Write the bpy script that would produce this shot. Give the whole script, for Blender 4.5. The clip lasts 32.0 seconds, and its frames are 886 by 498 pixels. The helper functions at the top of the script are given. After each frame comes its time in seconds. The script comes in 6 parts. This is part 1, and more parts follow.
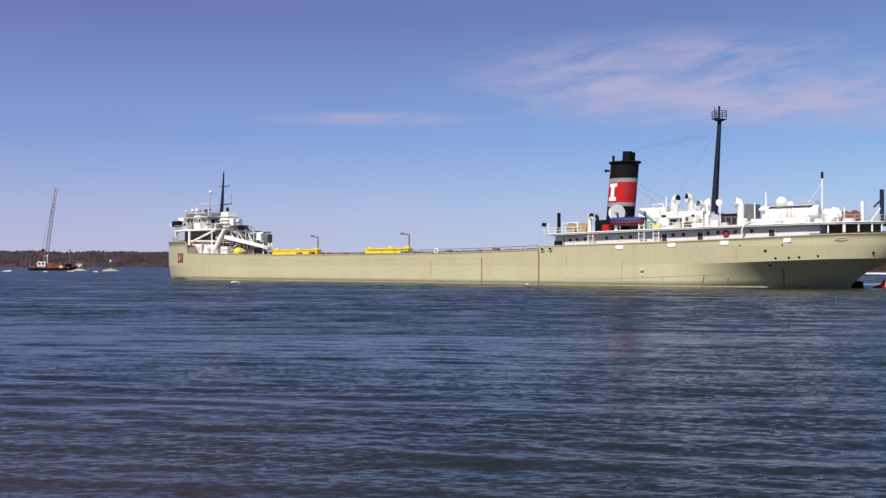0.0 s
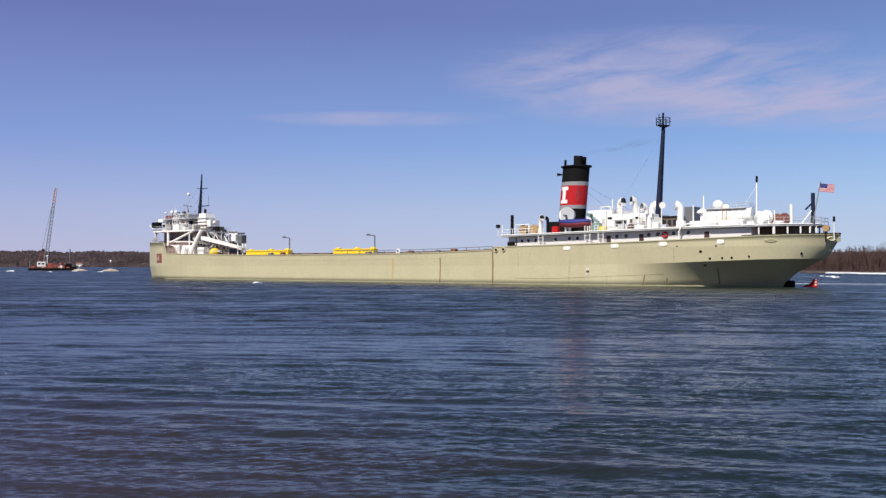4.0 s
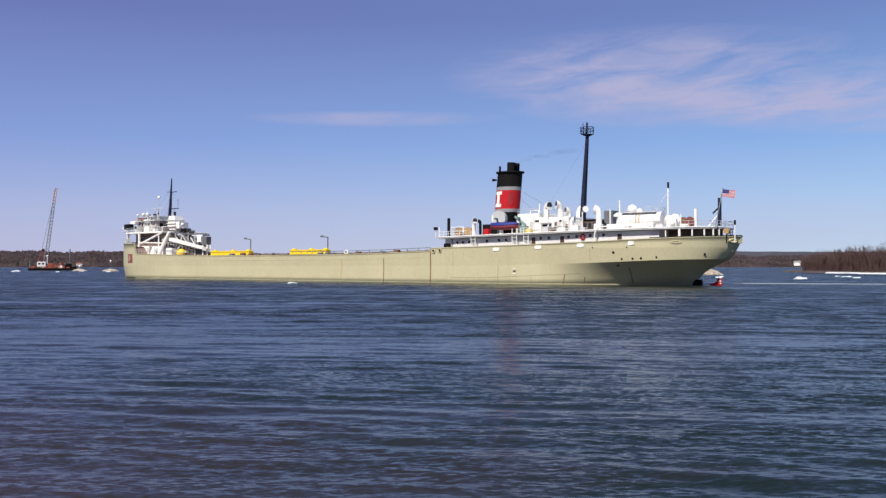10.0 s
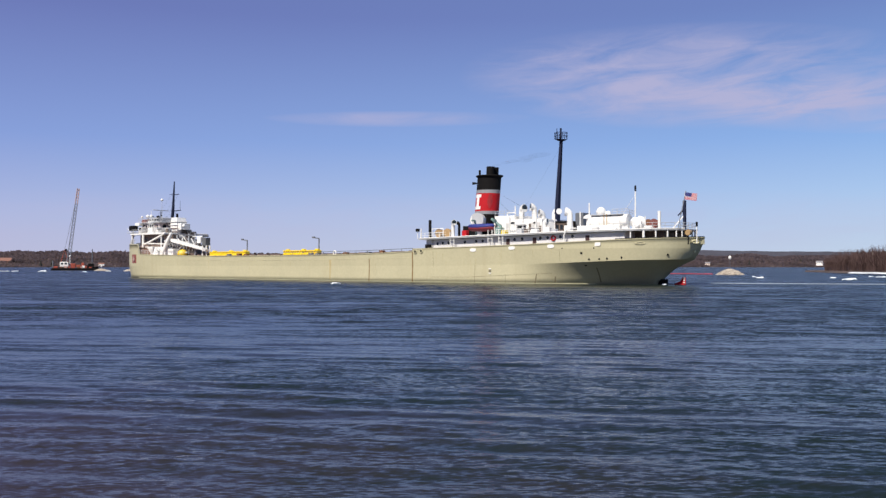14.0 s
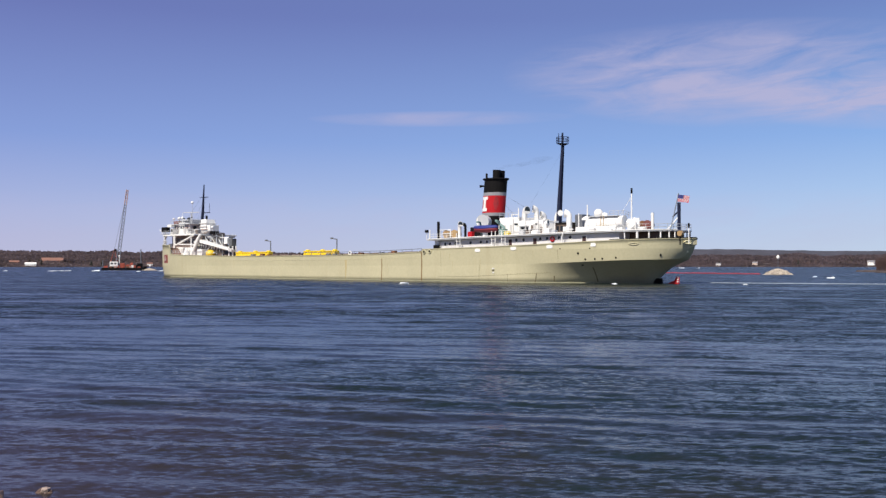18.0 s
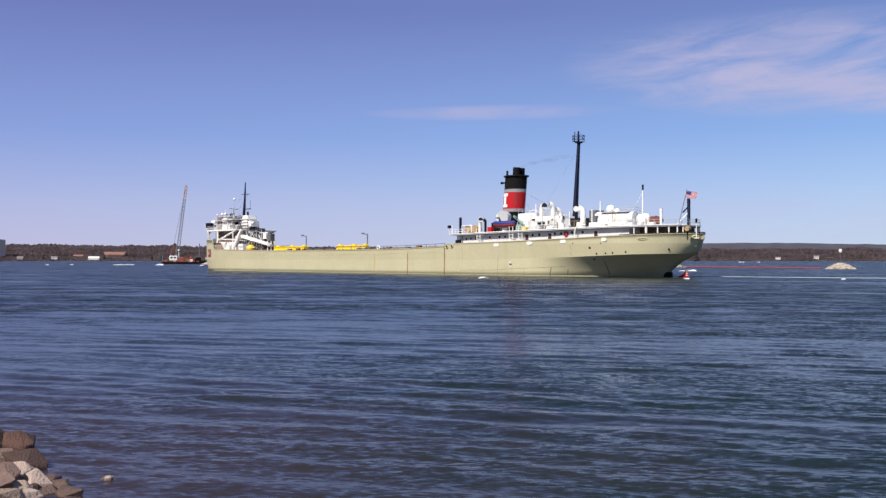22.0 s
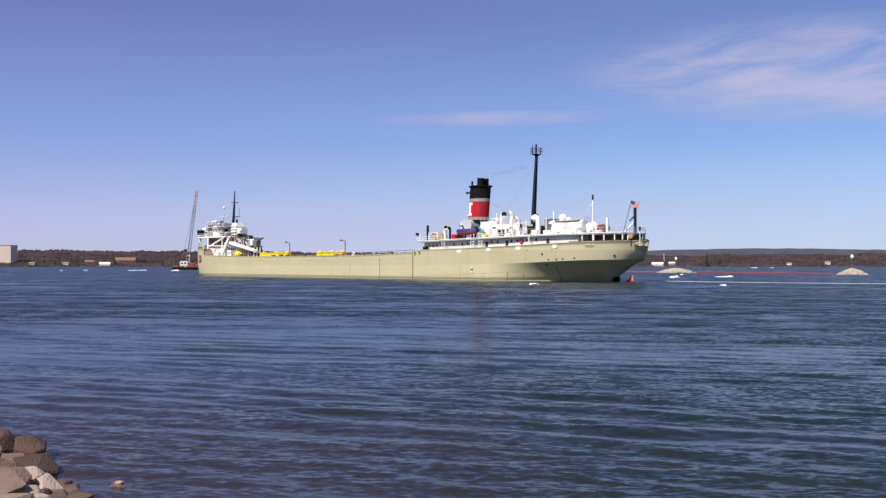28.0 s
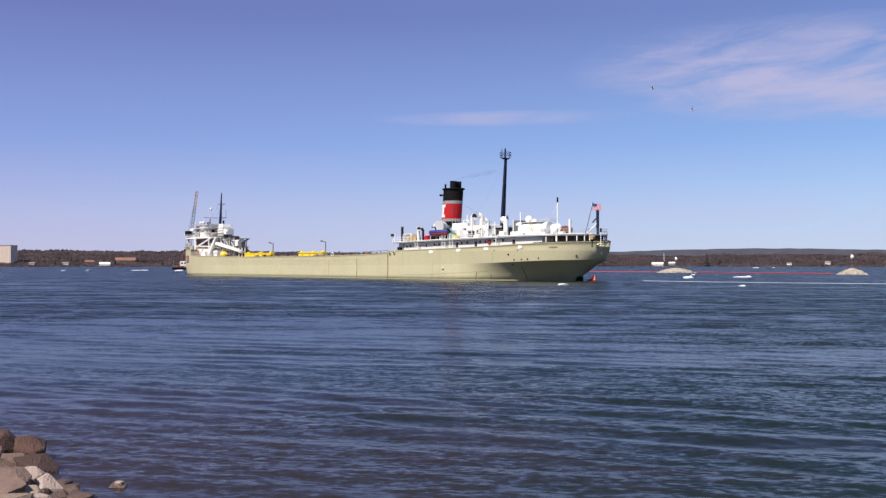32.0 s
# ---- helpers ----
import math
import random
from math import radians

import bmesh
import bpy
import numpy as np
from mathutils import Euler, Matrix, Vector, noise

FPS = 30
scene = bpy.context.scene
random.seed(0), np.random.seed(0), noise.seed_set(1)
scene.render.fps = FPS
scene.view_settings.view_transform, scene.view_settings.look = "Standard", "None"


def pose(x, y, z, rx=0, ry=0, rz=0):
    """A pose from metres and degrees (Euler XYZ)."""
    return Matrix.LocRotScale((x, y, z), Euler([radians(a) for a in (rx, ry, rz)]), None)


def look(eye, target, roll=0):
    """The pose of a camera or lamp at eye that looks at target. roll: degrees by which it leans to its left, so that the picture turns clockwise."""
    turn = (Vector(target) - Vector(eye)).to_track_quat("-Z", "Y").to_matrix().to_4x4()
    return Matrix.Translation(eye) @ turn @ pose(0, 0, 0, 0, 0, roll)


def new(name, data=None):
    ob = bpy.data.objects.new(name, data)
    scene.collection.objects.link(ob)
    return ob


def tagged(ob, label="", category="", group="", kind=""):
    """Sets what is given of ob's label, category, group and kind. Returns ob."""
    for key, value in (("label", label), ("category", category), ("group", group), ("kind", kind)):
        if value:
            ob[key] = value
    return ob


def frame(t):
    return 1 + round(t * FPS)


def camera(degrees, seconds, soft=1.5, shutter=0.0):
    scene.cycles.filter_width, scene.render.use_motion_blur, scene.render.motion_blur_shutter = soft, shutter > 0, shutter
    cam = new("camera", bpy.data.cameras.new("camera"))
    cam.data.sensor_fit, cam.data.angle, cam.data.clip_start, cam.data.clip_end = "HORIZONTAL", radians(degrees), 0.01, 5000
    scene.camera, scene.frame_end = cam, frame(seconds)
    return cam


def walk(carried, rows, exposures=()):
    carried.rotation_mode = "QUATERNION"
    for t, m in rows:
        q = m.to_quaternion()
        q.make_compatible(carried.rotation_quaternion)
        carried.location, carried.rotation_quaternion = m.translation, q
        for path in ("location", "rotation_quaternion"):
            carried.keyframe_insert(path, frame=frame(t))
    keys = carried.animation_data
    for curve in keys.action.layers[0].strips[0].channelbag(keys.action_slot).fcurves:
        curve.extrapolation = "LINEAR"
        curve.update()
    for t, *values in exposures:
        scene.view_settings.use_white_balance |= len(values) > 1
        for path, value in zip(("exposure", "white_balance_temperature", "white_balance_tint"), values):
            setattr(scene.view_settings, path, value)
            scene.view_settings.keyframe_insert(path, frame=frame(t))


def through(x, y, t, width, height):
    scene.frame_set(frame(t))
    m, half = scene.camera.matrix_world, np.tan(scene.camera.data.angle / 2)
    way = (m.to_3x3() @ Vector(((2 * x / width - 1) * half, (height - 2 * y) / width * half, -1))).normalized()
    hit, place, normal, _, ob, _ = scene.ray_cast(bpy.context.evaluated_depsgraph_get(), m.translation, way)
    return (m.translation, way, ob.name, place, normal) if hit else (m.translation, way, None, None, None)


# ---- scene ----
# ---------- camera ----------
cam = camera(52.2, 32.0, soft=1.4)
EYE_Z = 2.89
PAN = ((0, 0, 91.056), (13.45, 0, 91.056), (13.75, 0.55, 91.056), (14, 1.215, 91.056), (14.25, 1.98, 91.056), (14.5, 2.739, 91.056),
       (15, 3.46, 91.049), (15.5, 3.69, 91.042), (16, 3.784, 91.039), (16.5, 3.863, 91.039), (17, 3.911, 91.039), (18, 3.943, 91.039),
       (19, 4.007, 91.039), (20, 4.055, 91.039), (20.25, 4.14, 91.039), (20.5, 4.391, 91.03), (20.75, 4.89, 90.77), (21, 5.392, 90.501),
       (21.5, 6.289, 90.484), (22, 7.343, 90.663), (22.25, 7.58, 90.85), (22.5, 7.742, 91.0), (22.75, 7.9, 91.015), (23, 7.958, 91.017), (32, 7.958, 91.017))
walk(cam, [(t, pose(0, 0, EYE_Z, rx, 0, rz)) for t, rz, rx in PAN], [(0, 0.20), (13, 0.25), (20, 0.26), (23, 0.35), (32, 0.36)])

# ---------- sky, sun ----------
SUN_AZ, SUN_EL = radians(212), radians(47)     # compass from +y, clockwise
sun_way = Vector((math.sin(SUN_AZ) * math.cos(SUN_EL), math.cos(SUN_AZ) * math.cos(SUN_EL), math.sin(SUN_EL)))
sun = new("sun", bpy.data.lights.new("sun", "SUN"))
sun.data.energy, sun.data.angle, sun.data.color = 5.0, radians(0.53), (1.0, 0.93, 0.82)
sun.matrix_world = look(sun_way * 100, (0, 0, 0))


def sky_world():
    w = bpy.data.worlds.new("sky")
    w.use_nodes = True
    scene.world = w
    nt = w.node_tree
    N, L = nt.nodes, nt.links
    N.clear()

    def node(kind, **kw):
        n = N.new(kind)
        for k, v in kw.items():
            n.inputs[k].default_value = v
        return n

    def mth(op, a, b=None, clamp=False):
        n = N.new("ShaderNodeMath")
        n.operation, n.use_clamp = op, clamp
        for i, v in enumerate((a, b)):
            if v is None:
                continue
            if isinstance(v, (int, float)):
                n.inputs[i].default_value = v
            else:
                L.new(v, n.inputs[i])
        return n.outputs[0]

    out = N.new("ShaderNodeOutputWorld")
    bg = N.new("ShaderNodeBackground")
    sky = N.new("ShaderNodeTexSky")
    sky.sky_type, sky.sun_disc = "NISHITA", False
    sky.sun_elevation, sky.sun_rotation = SUN_EL, SUN_AZ
    sky.air_density, sky.dust_density, sky.ozone_density = 1.0, 0.6, 2.6
    bg.inputs["Strength"].default_value = 0.85
    tc = N.new("ShaderNodeTexCoord")
    sep = N.new("ShaderNodeSeparateXYZ")
    L.new(tc.outputs["Generated"], sep.inputs[0])
    x, y, z = sep.outputs
    az = mth("ARCTAN2", x, y)                    # radians, to the right of +y
    el = mth("ARCSINE", z)
    # thin high cloud: drawn-out fibres over the two bright banks
    uv = N.new("ShaderNodeCombineXYZ")
    L.new(mth("MULTIPLY", mth("ADD", az, mth("MULTIPLY", el, 0.8)), 9.0), uv.inputs[0])
    L.new(mth("MULTIPLY", mth("SUBTRACT", el, mth("MULTIPLY", az, 0.10)), 46.0), uv.inputs[1])
    fib = node("ShaderNodeTexNoise", Scale=1.0, Detail=7.0, Roughness=0.62, Distortion=0.6)
    L.new(uv.outputs[0], fib.inputs["Vector"])
    soft = node("ShaderNodeTexNoise", Scale=0.45, Detail=3.0, Roughness=0.5)
    L.new(uv.outputs[0], soft.inputs["Vector"])

    def bank(a0, e0, ra, re, lean, low, gain):
        da = mth("DIVIDE", mth("SUBTRACT", az, a0), ra)
        de = mth("DIVIDE", mth("SUBTRACT", mth("SUBTRACT", el, e0), mth("MULTIPLY", mth("SUBTRACT", az, a0), lean)), re)
        d = mth("SQRT", mth("ADD", mth("MULTIPLY", da, da), mth("MULTIPLY", de, de)))
        m = mth("SUBTRACT", 1.0, d, True)
        m = mth("MULTIPLY", m, mth("SUBTRACT", 3.0, mth("MULTIPLY", m, 2.0)))
        body = mth("ADD", mth("MULTIPLY", fib.outputs[0], 1.0), mth("MULTIPLY", soft.outputs[0], 0.6))
        return mth("MULTIPLY", mth("MULTIPLY", m, mth("SUBTRACT", body, low, True), True), gain, True)

    c1 = bank(0.245, 0.200, 0.25, 0.056, -0.03, 0.62, 2.5)
    c2 = bank(0.46, 0.162, 0.22, 0.033, -0.03, 0.50, 1.7)
    c3 = bank(-0.070, 0.161, 0.15, 0.009, 0.01, 0.46, 1.1)
    low = bank(0.0, 0.045, 1.2, 0.035, 0.0, 0.50, 0.6)
    tot = mth("ADD", mth("ADD", c1, c2), mth("ADD", c3, low), True)
    # the clear sky's own colours over the lake, from the hazy horizon up to the zenith
    ramp = N.new("ShaderNodeValToRGB")
    L.new(mth("DIVIDE", mth("MAXIMUM", el, 0.0), math.pi / 2), ramp.inputs[0])
    stops = ((0.0, (0.54, 0.60, 0.82)), (0.035, (0.43, 0.54, 0.85)), (0.085, (0.25, 0.39, 0.79)), (0.17, (0.155, 0.21, 0.53)), (0.35, (0.115, 0.16, 0.36)), (1.0, (0.085, 0.12, 0.25)))
    while len(ramp.color_ramp.elements) < len(stops):
        ramp.color_ramp.elements.new(0.5)
    for e, (p, c) in zip(ramp.color_ramp.elements, stops):
        e.position, e.color = p, (*c, 1)
    dim = N.new("ShaderNodeVectorMath")
    dim.operation = "SCALE"
    dim.inputs["Scale"].default_value = SKY_STRENGTH
    L.new(sky.outputs[0], dim.inputs[0])
    clear = N.new("ShaderNodeMix")
    clear.data_type = "RGBA"
    clear.inputs["Factor"].default_value = 0.85
    L.new(dim.outputs[0], clear.inputs["A"])
    L.new(ramp.outputs[0], clear.inputs["B"])
    mix = N.new("ShaderNodeMix")
    mix.data_type = "RGBA"
    L.new(mth("MULTIPLY", tot, 0.75), mix.inputs["Factor"])
    # a little darker and warmer to the left, clearer to the right
    side = mth("MINIMUM", mth("MAXIMUM", az, -0.6), 0.6)
    parts = N.new("ShaderNodeSeparateColor")
    L.new(clear.outputs["Result"], parts.inputs[0])
    whole = N.new("ShaderNodeCombineColor")
    L.new(mth("MULTIPLY", parts.outputs[0], mth("ADD", 1.0, mth("MULTIPLY", side, 0.05))), whole.inputs[0])
    L.new(mth("MULTIPLY", parts.outputs[1], mth("ADD", 1.01, mth("MULTIPLY", side, 0.23))), whole.inputs[1])
    L.new(mth("MULTIPLY", parts.outputs[2], mth("ADD", 0.99, mth("MULTIPLY", side, 0.13))), whole.inputs[2])
    L.new(whole.outputs[0], mix.inputs["A"])
    mix.inputs["B"].default_value = CLOUD
    L.new(mix.outputs["Result"], bg.inputs["Color"])
    L.new(bg.outputs[0], out.inputs[0])


SKY_STRENGTH, CLOUD = 0.08, (0.50, 0.47, 0.66, 1)
sky_world()


# ---------- building tools ----------
class Geo:
    """Collects vertices and faces for one mesh."""

    def __init__(self):
        self.v, self.f, self.smooth, self.mi = [], [], [], []

    def face(self, idx, smooth=False, mi=0):
        self.f.append(tuple(idx)), self.smooth.append(smooth), self.mi.append(mi)

    def poly(self, pts, mi=0):
        b = len(self.v)
        self.v += [tuple(p) for p in pts]
        self.face(range(b, b + len(pts)), False, mi)
        return self

    def hexa(self, p, mi=0):
        """Eight corners: four below, four above, both counter-clockwise from above."""
        b = len(self.v)
        self.v += [tuple(q) for q in p]
        for q in ((3, 2, 1, 0), (4, 5, 6, 7), (0, 1, 5, 4), (1, 2, 6, 5), (2, 3, 7, 6), (3, 0, 4, 7)):
            self.face([b + i for i in q], False, mi)
        return self

    def box(self, x0, x1, y0, y1, z0, z1, mi=0, m=None):
        p = [(x0, y0, z0), (x1, y0, z0), (x1, y1, z0), (x0, y1, z0), (x0, y0, z1), (x1, y0, z1), (x1, y1, z1), (x0, y1, z1)]
        if m is not None:
            p = [m @ Vector(q) for q in p]
        return self.hexa(p, mi)

    def rbox(self, x0, x1, y0, y1, z0, z1, r, mi=0):
        """A box whose upright and top edges are chamfered by r."""
        loops = []
        for z, k in ((z0, 0), (z1 - r, 0), (z1, r)):
            a0, a1, b0, b1 = x0 + k, x1 - k, y0 + k, y1 - k
            loops.append([(a0 + r, b0, z), (a1 - r, b0, z), (a1, b0 + r, z), (a1, b1 - r, z), (a1 - r, b1, z), (a0 + r, b1, z), (a0, b1 - r, z), (a0, b0 + r, z)])
        return self.loft(loops, True, True, mi=mi)

    def loft(self, loops, closed=True, caps=False, smooth=False, mi=0):
        b, n = len(self.v), len(loops[0])
        for l in loops:
            self.v += [tuple(p) for p in l]
        for i in range(len(loops) - 1):
            for j in range(n if closed else n - 1):
                k = (j + 1) % n
                self.face((b + i * n + j, b + i * n + k, b + i * n + n + k, b + i * n + n + j), smooth, mi)
        if caps:        # the ends have corners of their own, so that they stay flat and crisp
            for l, back in ((loops[0], True), (loops[-1], False)):
                e = len(self.v)
                self.v += [tuple(p) for p in l]
                self.face(range(e + n - 1, e - 1, -1) if back else range(e, e + n), False, mi)
        return self

    def tube(self, path, r, seg=8, caps=True, mi=0, smooth=True):
        """A round tube along a path; r is one radius or one for each point."""
        pts = [Vector(p) for p in path]
        loops, up = [], None
        for i, p in enumerate(pts):
            d = (pts[min(i + 1, len(pts) - 1)] - pts[max(i - 1, 0)]).normalized()
            ref = Vector((0, 0, 1)) if abs(d.z) < 0.9 else Vector((1, 0, 0))
            a = d.cross(ref).normalized() if up is None else (up - d * up.dot(d)).normalized()
            up = a
            c = d.cross(a)
            rr = r[i] if isinstance(r, (list, tuple)) else r
            loops.append([p + (a * math.cos(q) + c * math.sin(q)) * rr for q in [2 * math.pi * k / seg for k in range(seg)]])
        return self.loft(loops, True, caps, smooth, mi)

    def ball(self, c, r, seg=10, rings=6, squash=1.0, mi=0):
        c = Vector(c)
        loops = [[c + Vector((math.cos(q) * math.sin(a) * r, math.sin(q) * math.sin(a) * r, -math.cos(a) * r * squash)) for q in [2 * math.pi * k / seg for k in range(seg)]]
                 for a in [math.pi * (i + 0.05) / (rings + 0.1) for i in range(rings + 1)]]
        return self.loft(loops, True, True, True, mi)

    def rock(self, c, size, seed, flat=0.6, seg=7, rings=4):
        rnd = random.Random(seed)
        c = Vector(c)
        off = Vector((rnd.random() * 50, rnd.random() * 50, rnd.random() * 50))
        turn = rnd.random() * 6.3
        loops = []
        for i in range(rings + 1):
            a = math.pi * (i + 0.25) / (rings + 0.5)
            l = []
            for k in range(seg):
                q = 2 * math.pi * k / seg + turn
                d = Vector((math.cos(q) * math.sin(a), math.sin(q) * math.sin(a), -math.cos(a)))
                s = 1 + 0.55 * noise.noise(d * 1.3 + off) + (0.12 * rnd.uniform(-1, 1) if seg < 12 else 0.30 * noise.noise(d * 3.1 + off) + 0.10 * noise.noise(d * 8 + off))
                if seg >= 12:
                    s = 0.45 * s + 0.55 * min(s, 0.8 + 0.25 * noise.noise(off + Vector((round(d.x * 1.2), round(d.y * 1.2), round(d.z * 1.2))) * 3.3))
                l.append(c + Vector((d.x * s * size[0], d.y * s * size[1], d.z * s * size[2] * flat)))
            loops.append(l)
        return self.loft(loops, True, True)

    def mesh(self, name, mats):
        me = bpy.data.meshes.new(name)
        me.from_pydata(self.v, [], self.f)
        me.polygons.foreach_set("use_smooth", self.smooth)
        me.polygons.foreach_set("material_index", self.mi)
        for m in mats if isinstance(mats, (list, tuple)) else [mats]:
            me.materials.append(m)
        me.update()
        return me


def part(name, geo, material, parent, label=""):
    """Links a mesh as one object under a thing or a part."""
    me = geo.mesh(name, material) if isinstance(geo, Geo) else geo
    ob = new(name, me)
    ob.parent = parent
    if label:
        tagged(ob, label)
    return ob


def thing(name, label, category, m=None, group="", kind="", geo=None, material=None):
    ob = new(name, geo.mesh(name, material) if geo else None)
    if m is not None:
        ob.matrix_basis = m
    return tagged(ob, label, category, group, kind)


# ---------- materials ----------
def material(name):
    m = bpy.data.materials.new(name)
    m.use_nodes = True
    nt = m.node_tree
    return m, nt, nt.nodes["Principled BSDF"]


def surface(name, col, rough=0.5, metal=0.0, var=0.12, size=1.0, bump=0.02, stain=None, amount=0.35, stretch=1.0, per_piece=0.0, per_island=0.0):
    """Painted, worn or natural surface: fine grain, broad patches and, if asked, stains that run down."""
    m, nt, b = material(name)
    N, L = nt.nodes, nt.links
    tc = N.new("ShaderNodeTexCoord")
    n1 = N.new("ShaderNodeTexNoise")
    n1.inputs["Scale"].default_value, n1.inputs["Detail"].default_value = 1.2 / size, 6
    n2 = N.new("ShaderNodeTexNoise")
    n2.inputs["Scale"].default_value, n2.inputs["Detail"].default_value = 14 / size, 4
    for n in (n1, n2):
        L.new(tc.outputs["Object"], n.inputs["Vector"])
    hsv = N.new("ShaderNodeHueSaturation")
    hsv.inputs["Color"].default_value = (*col, 1)
    add = N.new("ShaderNodeMath")
    add.operation = "ADD"
    L.new(n1.outputs[0], add.inputs[0])
    L.new(n2.outputs[0], add.inputs[1])
    mr = N.new("ShaderNodeMapRange")
    mr.inputs["From Min"].default_value, mr.inputs["From Max"].default_value = 0.6, 1.4
    mr.inputs["To Min"].default_value, mr.inputs["To Max"].default_value = 1 - var, 1 + var
    L.new(add.outputs[0], mr.inputs["Value"])
    val = mr.outputs[0]
    if per_piece:
        oi = N.new("ShaderNodeObjectInfo")
        m2 = N.new("ShaderNodeMapRange")
        m2.inputs["To Min"].default_value, m2.inputs["To Max"].default_value = 1 - per_piece, 1 + per_piece
        L.new(oi.outputs["Random"], m2.inputs["Value"])
        mu = N.new("ShaderNodeMath")
        mu.operation = "MULTIPLY"
        L.new(val, mu.inputs[0])
        L.new(m2.outputs[0], mu.inputs[1])
        val = mu.outputs[0]
    if per_island:
        isl = N.new("ShaderNodeNewGeometry")
        m3 = N.new("ShaderNodeMapRange")
        m3.inputs["To Min"].default_value, m3.inputs["To Max"].default_value = 1 - per_island, 1 + per_island
        L.new(isl.outputs["Random Per Island"], m3.inputs["Value"])
        m4 = N.new("ShaderNodeMath")
        m4.operation = "MULTIPLY"
        L.new(val, m4.inputs[0])
        L.new(m3.outputs[0], m4.inputs[1])
        val = m4.outputs[0]
    L.new(val, hsv.inputs["Value"])
    colour = hsv.outputs[0]
    if stain:
        mp = N.new("ShaderNodeMapping")
        mp.inputs["Scale"].default_value = (1, 1, 1 / (1 + 5 * stretch))
        L.new(tc.outputs["Object"], mp.inputs["Vector"])
        n3 = N.new("ShaderNodeTexNoise")
        n3.inputs["Scale"].default_value, n3.inputs["Detail"].default_value, n3.inputs["Roughness"].default_value = 2.2 / size, 8, 0.65
        L.new(mp.outputs[0], n3.inputs["Vector"])
        cr = N.new("ShaderNodeMapRange")
        cr.inputs["From Min"].default_value, cr.inputs["From Max"].default_value = 0.56, 0.75
        cr.inputs["To Max"].default_value = amount
        L.new(n3.outputs[0], cr.inputs["Value"])
        mx = N.new("ShaderNodeMix")
        mx.data_type = "RGBA"
        L.new(cr.outputs[0], mx.inputs["Factor"])
        L.new(colour, mx.inputs["A"])
        mx.inputs["B"].default_value = (*stain, 1)
        colour = mx.outputs["Result"]
    L.new(colour, b.inputs["Base Color"])
    b.inputs["Roughness"].default_value, b.inputs["Metallic"].default_value = rough, metal
    if bump:
        bp = N.new("ShaderNodeBump")
        bp.inputs["Strength"].default_value, bp.inputs["Distance"].default_value = 0.6, bump
        L.new(n2.outputs[0], bp.inputs["Height"])
        L.new(bp.outputs[0], b.inputs["Normal"])
    return m


def twiggy(m, through=0.45):
    """Lets some light pass through thin bare twigs."""
    nt = m.node_tree
    N, L = nt.nodes, nt.links
    b = N["Principled BSDF"]
    tr = N.new("ShaderNodeBsdfTranslucent")
    L.new(b.inputs["Base Color"].links[0].from_socket, tr.inputs["Color"])
    mx = N.new("ShaderNodeMixShader")
    mx.inputs[0].default_value = through
    L.new(b.outputs[0], mx.inputs[1])
    L.new(tr.outputs[0], mx.inputs[2])
    L.new(mx.outputs[0], N["Material Output"].inputs["Surface"])
    return m


